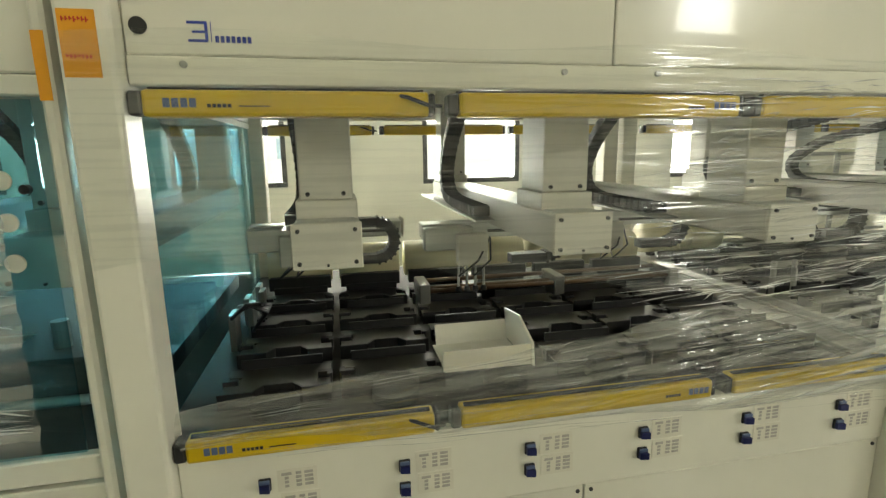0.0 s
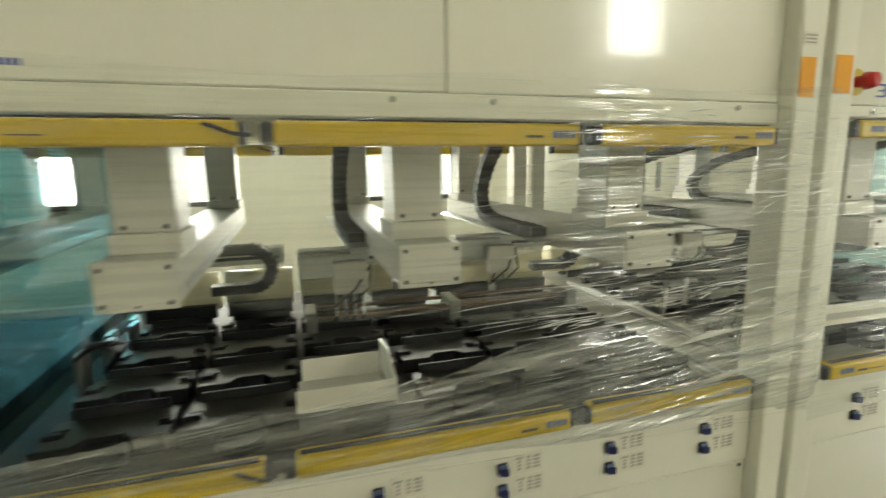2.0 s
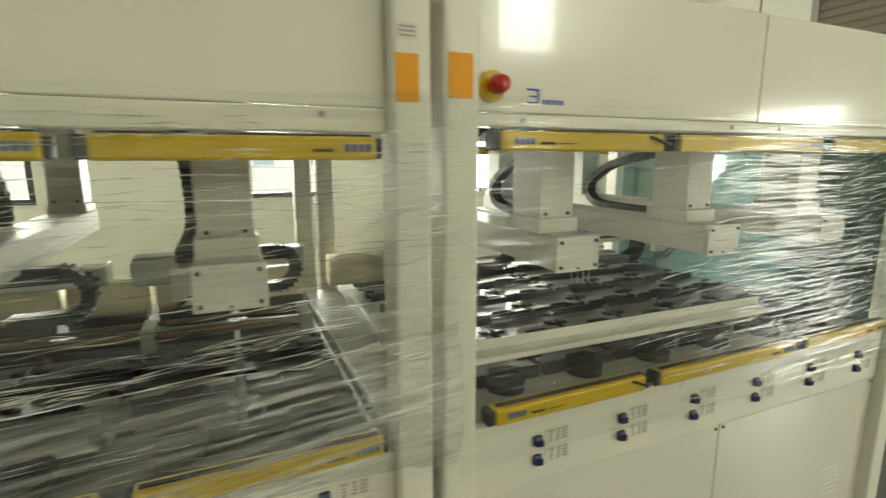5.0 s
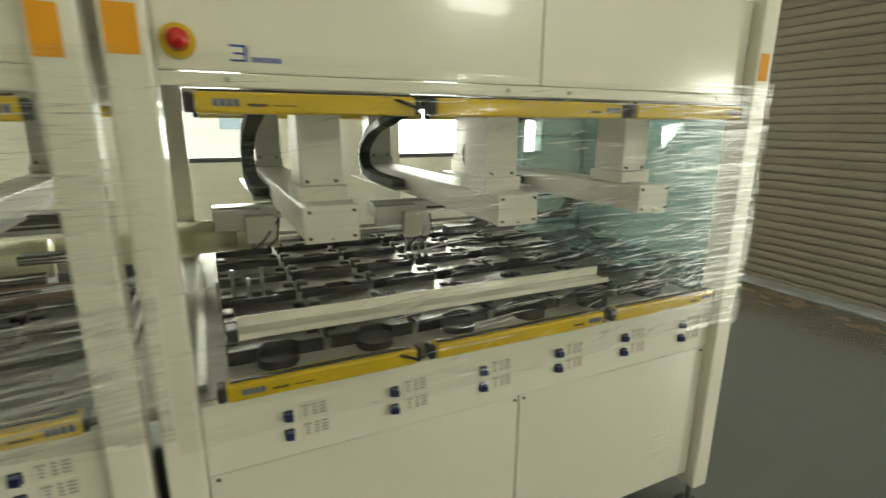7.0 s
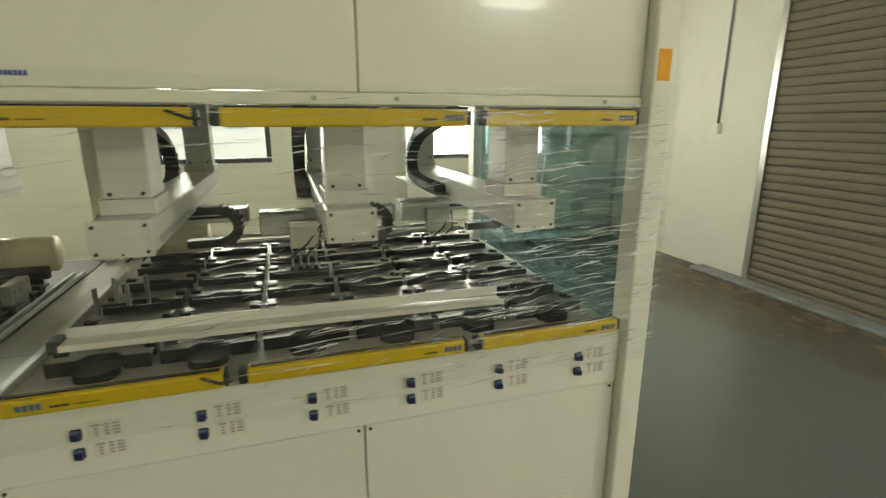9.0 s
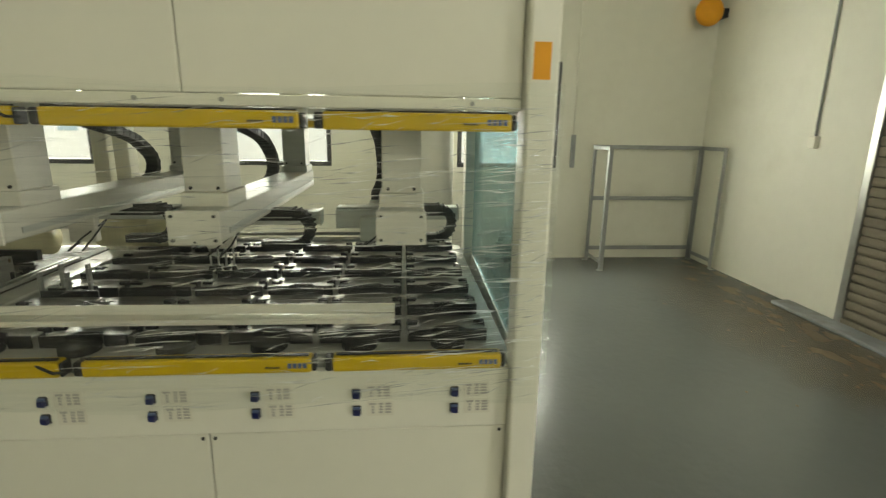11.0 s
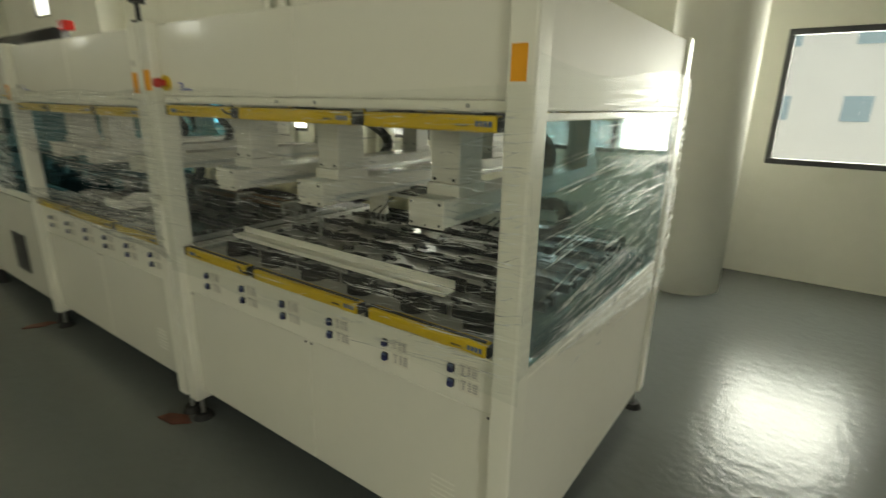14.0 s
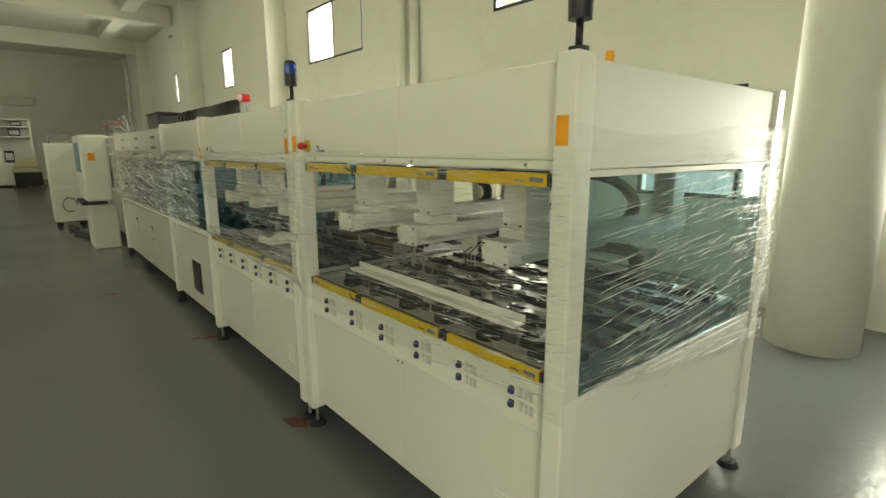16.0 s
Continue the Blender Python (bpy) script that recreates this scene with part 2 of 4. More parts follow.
FARPANE = mat("far_pane", (0.33, 0.43, 0.48), 0.2)


# ---- helpers for meshes ----
def box(bm, x0, x1, y0, y1, z0, z1, bev=0.0, seg=1):
    vs = bmesh.ops.create_cube(bm, size=1)["verts"]
    for v in vs:
        v.co = Vector(((x0 + x1) / 2 + v.co.x * (x1 - x0), (y0 + y1) / 2 + v.co.y * (y1 - y0), (z0 + z1) / 2 + v.co.z * (z1 - z0)))
    if bev:
        bmesh.ops.bevel(bm, geom=list({e for v in vs for e in v.link_edges}), offset=bev, segments=seg, affect="EDGES", profile=0.5)
    return bm


def cyl(bm, p0, p1, r, seg=16, r2=None):
    p0, p1 = Vector(p0), Vector(p1)
    d = p1 - p0
    m = Matrix.Translation((p0 + p1) / 2) @ d.to_track_quat("Z", "Y").to_matrix().to_4x4()
    bmesh.ops.create_cone(bm, cap_ends=True, segments=seg, radius1=r, radius2=r if r2 is None else r2, depth=d.length, matrix=m)
    return bm


def sweep(bm, pts, half_w, half_h, side=None, seg=0):
    """A band (seg 0: a rectangle across) or a tube (seg sides) along a line of points."""
    pts = [Vector(p) for p in pts]
    rings = []
    for i, p in enumerate(pts):
        d = (pts[min(i + 1, len(pts) - 1)] - pts[max(i - 1, 0)]).normalized()
        s = Vector(side) if side else d.cross(Vector((0, 0, 1)) if abs(d.z) < 0.95 else Vector((0, 1, 0))).normalized()
        u = s.cross(d).normalized()
        if seg:
            ring = [p + s * math.cos(a) * half_w + u * math.sin(a) * half_h for a in (2 * math.pi * k / seg for k in range(seg))]
        else:
            ring = [p + s * a * half_w + u * b * half_h for a, b in ((-1, -1), (1, -1), (1, 1), (-1, 1))]
        rings.append([bm.verts.new(c) for c in ring])
    k = len(rings[0])
    for a, b in zip(rings, rings[1:]):
        for j in range(k):
            bm.faces.new((a[j], a[(j + 1) % k], b[(j + 1) % k], b[j]))
    bm.faces.new(rings[0][::-1])
    bm.faces.new(rings[-1])
    return bm


def prism(bm, outline, z0, z1):
    low = [bm.verts.new((x, y, z0)) for x, y in outline]
    top = [bm.verts.new((x, y, z1)) for x, y in outline]
    n = len(outline)
    bm.faces.new(low[::-1])
    bm.faces.new(top)
    for i in range(n):
        bm.faces.new((low[i], low[(i + 1) % n], top[(i + 1) % n], top[i]))
    return bm


def arc(cx, cy, r, a0, a1, n):
    return [(cx + r * math.cos(radians(a0 + (a1 - a0) * i / n)), cy + r * math.sin(radians(a0 + (a1 - a0) * i / n))) for i in range(n + 1)]


def mesh(name, bm, material, smooth=False):
    bmesh.ops.recalc_face_normals(bm, faces=bm.faces)
    me = bpy.data.meshes.new(name)
    bm.to_mesh(me)
    bm.free()
    me.materials.append(material)
    if smooth:
        me.shade_smooth()
    return me


def part(name, bm, material, parent, label="", smooth=False):
    ob = new(name, mesh(name, bm, material, smooth))
    ob.parent = parent
    return tagged(ob, label)


def again(name, me, parent, x, y, z, rz=0.0):
    """Another part on the same mesh."""
    ob = new(name, me)
    ob.parent = parent
    ob.matrix_basis = pose(x, y, z, 0, 0, rz)
    return ob


def thing(name, x, y, z, label, category, group=""):
    ob = new(name)
    ob.empty_display_size = 0.1
    ob.matrix_basis = pose(x, y, z)
    return tagged(ob, label, category, group)


def solid(name, bm, material, label="", category="", kind="", smooth=False):
    return tagged(new(name, mesh(name, bm, material, smooth)), label, category, "", kind)


def B():
    return bmesh.new()


# ---- the hall ----
WEST, EAST, SOUTH, NORTH, HIGH = -36.0, 5.05, -6.5, 4.85, 7.3
solid("floor", box(B(), WEST - 0.3, EAST + 0.3, SOUTH - 0.3, NORTH + 0.3, -0.12, 0.0), FLOOR, "grey-green painted concrete floor, glossy and stained", "floor", "structure")
solid("ceiling", box(B(), WEST - 0.3, EAST + 0.3, SOUTH - 0.3, NORTH + 0.3, HIGH, HIGH + 0.2), CEIL, "off-white painted concrete ceiling", "ceiling", "structure")

LOW = [(1.92, 3.17)] + [(-0.79 - 2.72 * k, 0.40 - 2.72 * k) for k in range(12)]
LOW_Z = (1.16, 2.42)
TOP = [(-3.44, -0.8), (-10.02, -7.37), (-16.85, -14.2), (-23.7, -21.05)]
TOP_Z = (3.87, 5.17)


def pierced(x0, x1, y0, y1, z1, holes):
    """A wall along x with openings (x0, x1, z0, z1) through it."""
    xs = sorted({x0, x1, *[h[0] for h in holes], *[h[1] for h in holes]})
    bm = B()
    for a, b in zip(xs, xs[1:]):
        cuts = sorted((h[2], h[3]) for h in holes if h[0] <= a + 1e-6 and h[1] >= b - 1e-6)
        z = 0.0
        for c0, c1 in cuts + [(z1, z1)]:
            if c0 - z > 1e-4:
                box(bm, a, b, y0, y1, z, c0)
            z = c1
    bmesh.ops.remove_doubles(bm, verts=bm.verts, dist=1e-4)
    return bm


solid("wall_north", pierced(WEST, EAST, NORTH, NORTH + 0.24, HIGH, [(a, b, *LOW_Z) for a, b in LOW] + [(a, b, *TOP_Z) for a, b in TOP]), WALL, "white painted plaster wall with windows in two rows", "wall", "structure")
# first opening inferred from reflections; the western four are added to light the fronts
SOUTH_OPEN = [(3.6, 4.75), (-12.4, -11.0), (-19.4, -18.0), (-26.4, -25.0), (-33.4, -32.0)]
solid("wall_south", pierced(WEST, EAST, SOUTH - 0.24, SOUTH, HIGH, [(a, b, 3.35, 4.7) for a, b in SOUTH_OPEN]), WALL, "white painted plaster wall with a high window and four added openings", "wall", "structure")
DOOR = (-1.8, 2.5, 4.2)
bm = B()
box(bm, EAST, EAST + 0.24, DOOR[1], NORTH + 0.24, 0, HIGH)
box(bm, EAST, EAST + 0.24, SOUTH - 0.24, -3.2, 0, HIGH)
box(bm, EAST, EAST + 0.24, -2.1, DOOR[0], 0, HIGH)
box(bm, EAST, EAST + 0.24, -3.2, -2.1, 2.15, HIGH)
box(bm, EAST, EAST + 0.24, DOOR[0], DOOR[1], DOOR[2], HIGH)
solid("wall_east", bm, WALL, "white painted plaster wall round a roller shutter", "wall", "structure")
solid("wall_west", box(B(), WEST - 0.24, WEST, SOUTH - 0.24, NORTH + 0.24, 0, HIGH), WALL, "white painted end wall of the hall", "wall", "structure")
for x0, x1 in ((-14.1, -11.28), (-20.9, -19.4), (-31.4, -28.6)):
    solid("wall_pier", box(B(), x0, x1, 4.28, NORTH - 0.002, 0, HIGH - 0.002), WALL, "white painted pier standing out from the wall", "wall", "structure")
for z0, x in ((6.6, -13.3), (6.6, -21.0), (6.6, -29.0)):
    solid("ceiling_beam", box(B(), x - 0.3, x + 0.3, SOUTH, NORTH - 0.6, z0, HIGH - 0.002, 0.01), CEIL, "off-white painted ceiling beam across the hall", "beam", "structure")


def window(n, x0, x1, z0, z1, bars, blind=None):
    w = tagged(new("window_%d" % n), "dark aluminium window in the white wall", "window", "", "structure")
    w.matrix_basis = pose((x0 + x1) / 2, NORTH, z0)
    h, t, hw = z1 - z0, 0.055, (x1 - x0) / 2
    for name, a, b, c, d in (("window_frame", -hw, hw, 0, t), ("window_frame", -hw, hw, h - t, h), ("window_frame", -hw, -hw + t, t, h - t), ("window_frame", hw - t, hw, t, h - t)):
        part(name, box(B(), a, b, 0.012, 0.07, c, d, 0.004), FRAME, w)
    for u in bars:
        part("mullion", box(B(), u - 0.025, u + 0.025, 0.015, 0.065, t, h - t, 0.004), FRAME, w)
    g = part("pane", box(B(), -hw + t, hw - t, 0.034, 0.040, t, h - t), GLASS, w)
    g.visible_shadow = False
    if blind:
        part("blind_panel", box(B(), blind[0], blind[1], 0.018, 0.032, t, h - t), WALL, w, "white board closing half of the window")
    return w


for i, (a, b) in enumerate(LOW):
    window(i + 1, a, b, *LOW_Z, [])
for i, (a, b) in enumerate(TOP):
    window(i + 20, a, b, *TOP_Z, [0.0], (0.03, 1.27))
for i, (a, b) in enumerate(LOW):
    if i < 6:
        opening_lamp((a + b) / 2, NORTH + 0.20, sum(LOW_Z) / 2, b - a - 0.12, 1.2, -1, 105)
for a, b in TOP:
    opening_lamp(a + 0.7, NORTH + 0.20, sum(TOP_Z) / 2, 1.25, 1.2, -1, 150)
# the four weaker lamps are fill in the added western openings
for a, b in SOUTH_OPEN:
    opening_lamp((a + b) / 2, SOUTH - 0.2, 4.02, b - a, 1.35, 1, 82 if a > 0 else 35)
opening_lamp(EAST + 0.2, -2.65, 1.08, 1.06, 2.1, 0, 65, -1)

# outside: the facade across the yard
sheet = solid("backdrop_sky", box(B(), -170, 60, 40, 40.2, -4, 60), BACK, "bright overcast sky behind the facade", "sky", "backdrop")
tagged(sheet, kind="structure")
solid("ground", box(B(), -60, 60, NORTH + 0.5, 45, -3.2, -3.0), CONCRETE, "pale concrete yard outside the windows", "ground", "structure")
house = thing("apartment_building", -2.0, 24.0, -3.0, "pale rendered building across the yard with small blue-grey windows", "building")
part("wall", box(B(), -20, 9.0, 0, 0.4, 0, 22), CONCRETE, house)
pane = mesh("far_window", box(B(), -0.45, 0.45, -0.04, 0.02, 0, 0.95, 0.02), FARPANE)
for ix in range(9):
    for iz in range(5):
        again("window", pane, house, -15.1 + ix * 2.6, 0, 1.5 + iz * 2.8)

solid("ceiling_duct", box(B(), -27.0, -15.0, 2.5, 3.0, 6.9, HIGH - 0.002, 0.01), CEIL, "off-white boxed duct under the ceiling", "duct", "structure")

# roller shutter
sh = tagged(new("door_1"), "closed beige metal roller shutter with ribbed slats", "roller shutter", "", "structure")
sh.matrix_basis = pose(EAST + 0.03, (DOOR[0] + DOOR[1]) / 2, 0)
half = (DOOR[1] - DOOR[0]) / 2
prof = [(0.0, 0.0), (-0.012, 0.008), (-0.020, 0.03), (-0.020, 0.052), (-0.012, 0.072), (0.0, 0.078), (0.008, 0.078), (0.008, 0.0)]
bm = B()
ends = [[bm.verts.new((x, yy, z)) for x, z in prof] for yy in (-half, half)]
for j in range(len(prof)):
    k = (j + 1) % len(prof)
    bm.faces.new((ends[0][j], ends[0][k], ends[1][k], ends[1][j]))
bm.faces.new(ends[0])
bm.faces.new(ends[1][::-1])
slat = mesh("slat", bm, SHUTTER)
for k in range(51):
    again("slat", slat, sh, 0, 0, 0.075 + 0.081 * k)
# unseen black board, added to stop outside light leaking between the slats
part("backing", box(B(), 0.012, 0.018, -half, half, 0.0, 4.2), BLACK, sh)
part("bottom_rail", box(B(), -0.03, 0.02, -half, half, 0.0, 0.07, 0.004), SHUTTER, sh)
for s in (-1, 1):
    part("guide_rail", box(B(), -0.035, 0.03, s * half - 0.035, s * half + 0.035, 0, DOOR[2], 0.004), BLACK if s < 0 else STEEL, sh)
solid("kerb", box(B(), EAST - 0.20, EAST - 0.004, DOOR[0] - 0.4, DOOR[1] + 0.55, 0.0, 0.035, 0.01), KERB, "low grey painted sill along the shutter", "kerb", "structure")
bm = B()
rng = random.Random(4)
for k in range(260):
    x, y = EAST - 0.2 - abs(rng.gauss(0, 0.5)), rng.uniform(-1.5, 5.0)
    r = rng.uniform(0.004, 0.02)
    vs = [bm.verts.new((x + r * math.cos(a) * rng.uniform(0.6, 1.3), y + r * math.sin(a) * rng.uniform(0.6, 1.3), 0.0015 + rng.random() * 0.003)) for a in (0.3, 1.5, 2.8, 4.0, 5.2)]
    c = bm.verts.new((x, y, 0.004 + r * 0.4))
    for i in range(5):
        bm.faces.new((vs[i], vs[(i + 1) % 5], c))
solid("floor_dirt", bm, DIRT, "crumbs of brown dirt along the wall", "dirt", "stuff")

# round column and pipes
bm = cyl(B(), (0, 0, 0), (0, 0, HIGH - 0.002), 0.36, 48)
solid("column", bm, WALL, "white painted round concrete column", "column", "structure", True).matrix_basis = pose(1.43, 4.02, 0)
for x, y, top in ((-5.75, 4.72, 7.2), (-5.38, 4.75, 7.2), (-21.6, 4.72, 6.9), (-22.3, 4.72, 6.9), (-31.2, 4.14, 6.9)):
    pts = [(x, y, 0.0), (x, y, top - 0.5)] + [(x - 0.30 + 0.30 * math.cos(radians(a)), y, top - 0.5 + 0.30 * math.sin(radians(a))) for a in (20, 45, 70, 90)] + [(x - 0.9, y, top - 0.2)]
    p = solid("downpipe", sweep(B(), pts, 0.085, 0.085, seg=14), WALL, "white painted vertical drain pipe on the wall", "pipe", "", True)

# shelf frame in the corner
rack = thing("shelf_frame", 4.29, 4.49, 0, "bare grey angle-steel shelf frame without boards", "shelf")
HX, HY, HT = 0.70, 0.25, 1.45
for x in (-HX, HX):
    for y in (-HY, HY):
        sx, sy = (1 if x < 0 else -1), (1 if y < 0 else -1)
        bm = prism(B(), [(x, y), (x + sx * 0.045, y), (x + sx * 0.045, y + sy * 0.004), (x + sx * 0.004, y + sy * 0.004), (x + sx * 0.004, y + sy * 0.045), (x, y + sy * 0.045)], 0, HT)
        part("post", bm, GALV, rack)
        part("foot", box(B(), x - 0.03, x + 0.03, y - 0.03, y + 0.03, 0, 0.006), GALV, rack)
for z in (0.16, 0.80, HT - 0.02):
    part("rail", box(B(), -HX + 0.005, HX - 0.005, HY - 0.004, HY + 0.004, z - 0.025, z + 0.025, 0.002), GALV, rack)
for x in (-HX, HX):
    for z in (0.10, HT - 0.022):
        part("rail", box(B(), x - 0.004, x + 0.004, -HY + 0.005, HY - 0.005, z - 0.022, z + 0.022, 0.002), GALV, rack)

# wall fittings
sock = thing("wall_socket", EAST, 3.09, 1.49, "white plastic socket box with a conduit going up the wall", "socket")
part("box", box(B(), -0.05, 0, -0.045, 0.045, 0, 0.11, 0.008, 2), PAINT, sock)
part("conduit", cyl(B(), (-0.012, 0, 0.11), (-0.012, 0, 5.0), 0.011, 10), GALV, sock, "", True)
cond = thing("wall_switch", 3.36, NORTH, 1.17, "small grey switch box on a thin conduit beside the window", "switch")
part("box", box(B(), -0.025, 0.025, -0.05, 0, 0, 0.40, 0.006), GALV, cond)
part("conduit", cyl(B(), (0, -0.012, 0.40), (0, -0.012, 6.0), 0.010, 10), WALL, cond, "", True)
siren = thing("alarm_horn", 4.80, 4.66, 2.98, "round orange alarm horn on the corner wall", "alarm")
bm = B()
bmesh.ops.create_uvsphere(bm, u_segments=24, v_segments=14, radius=0.16)
for v in bm.verts:
    v.co.y *= 0.7
part("dome", bm, ORANGE, siren, "", True)
part("bracket", box(B(), 0.0, 0.33, 0.02, 0.22, -0.05, 0.05, 0.01), BLACK, siren)

# trodden-in dirt that has gathered along the foot of the wall
bm = B()
rng = random.Random(14)
for k in range(110):
    x, y = EAST - 0.02 - abs(rng.gauss(0, 0.22)), rng.uniform(-1.2, 6.0)
    if DOOR[0] - 0.5 < y < DOOR[1] + 0.6:
        x -= 0.19
    r, st, ph = rng.uniform(0.012, 0.06), rng.uniform(1.0, 2.6), rng.uniform(0, 6)
    rim = [bm.verts.new((min(x + r * math.cos(q) * (1 + 0.3 * math.sin(3 * q + ph)), EAST - 0.004), y + st * r * math.sin(q) * (1 + 0.3 * math.sin(5 * q + ph)), 0.0005)) for q in (math.tau * j / 14 for j in range(14))]
    mid = bm.verts.new((min(x, EAST - 0.006), y, 0.0035))
    for j in range(14):
        bm.faces.new((rim[j], rim[(j + 1) % 14], mid))
solid("dirt_patches", bm, DIRT, "flat patches of brown dirt along the wall's foot", "dirt", "stuff")

# thin layer of trodden dirt spreading from the corner
def dirt_mat():
    m = bpy.data.materials.new("thin_dirt")
    m.use_nodes = True
    n, l = m.node_tree.nodes, m.node_tree.links
    b = n["Principled BSDF"]
    b.inputs["Base Color"].default_value, b.inputs["Roughness"].default_value = (0.20, 0.15, 0.085, 1), 0.8
    co, no, mr = n.new("ShaderNodeTexCoord"), n.new("ShaderNodeTexNoise"), n.new("ShaderNodeMapRange")
    gr, ad = n.new("ShaderNodeTexGradient"), n.new("ShaderNodeMath")
    gr.gradient_type = "SPHERICAL"
    mp = n.new("ShaderNodeMapping")
    mp.inputs["Location"].default_value, mp.inputs["Scale"].default_value = (-1.15, -0.9, 0), (1.6, 1.75, 0)
    l.new(co.outputs["Generated"], mp.inputs["Vector"])
    l.new(mp.outputs[0], gr.inputs[0])
    no.inputs["Scale"].default_value, no.inputs["Detail"].default_value, no.inputs["Roughness"].default_value = 2.4, 9, 0.68
    l.new(co.outputs["Object"], no.inputs["Vector"])
    ad.operation = "MULTIPLY_ADD"
    ad.inputs[1].default_value = 0.55
    l.new(gr.outputs[1], ad.inputs[0])
    l.new(no.outputs[0], ad.inputs[2])
    mr.inputs["From Min"].default_value, mr.inputs["From Max"].default_value, mr.inputs["To Max"].default_value = 0.6, 1.05, 0.55
    l.new(ad.outputs[0], mr.inputs[0])
    l.new(mr.outputs[0], b.inputs["Alpha"])
    return m


bm = B()
edge = [(3.35, 4.80), (3.5, 4.0), (3.45, 3.2), (3.7, 2.4), (3.8, 1.6), (4.1, 0.6), (4.35, -0.6), (4.83, -0.9), (4.83, 3.0), (5.03, 3.1), (5.03, 4.80)]
bm.faces.new([bm.verts.new((x, y, 0.0008)) for x, y in edge])
solid("dirt_layer", bm, dirt_mat(), "thin brown dirt trodden over the floor by the wall", "dirt", "stuff")

# ---- printing machines ----
PITCH, DEPTH, TOPZ = 1.948, 1.59, 2.0
L, R = -0.27, 1.65
SKEW = 0.026  # the end face runs slightly out of square


def curtain(name, m, z, flip, y=-0.006):
    """A row of three yellow light-curtain bars with black ends."""
    for i, (a, b) in enumerate(((-0.150, 0.362), (0.386, 1.022), (1.046, 1.552))):
        bar = part(name, box(B(), a + 0.022, b - 0.012, y - 0.02, y + 0.024, z - 0.022, z + 0.022, 0.006, 2), YELLOW, m, "yellow safety light curtain bar with black end caps")
        part("end_cap", box(B(), a, a + 0.0215, y - 0.018, y + 0.022, z - 0.02, z + 0.02, 0.004), BLACK, bar)
        part("end_cap", box(B(), b - 0.0115, b, y - 0.018, y + 0.022, z - 0.02, z + 0.02, 0.004), BLACK, bar)
        lx = a + 0.055 if i == 0 else b - 0.075
        if y < 0.5:
            bm = B()
            for k in range(4):
                box(bm, lx + 0.0135 * k, lx + 0.0135 * k + 0.0105, y - 0.0212, y - 0.0199, z - 0.007, z + 0.008)
            part("printed_mark", bm, GREYBLUE, bar, "plain grey-blue printed mark")
            sx = lx + 0.068 if i == 0 else lx - 0.06
            bm = B()
            for k in range(5):
                box(bm, sx + 0.008 * k, sx + 0.008 * k + 0.006, y - 0.0212, y - 0.0199, z - 0.007, z - 0.001)
            box(bm, sx + 0.05, sx + 0.10, y - 0.0212, y - 0.0199, z - 0.0055, z - 0.0035) if i == 0 else None
            part("printed_mark", bm, BLACK, bar, "small dark printed line")
        part("slot_strip", box(B(), a + 0.03, b - 0.02, y - 0.006, y + 0.006, z + 0.0225 if flip else z - 0.0265, z + 0.0265 if flip else z - 0.0225), BLACK, bar)
    pts = [(0.27, y - 0.002, z + 0.02), (0.31, y - 0.024, z + 0.012), (0.345, y - 0.03, z - 0.002), (0.372, y - 0.02, z - 0.003)]
    part("cable", sweep(B(), pts, 0.004, 0.004, seg=6), BLACK, m, "", True)


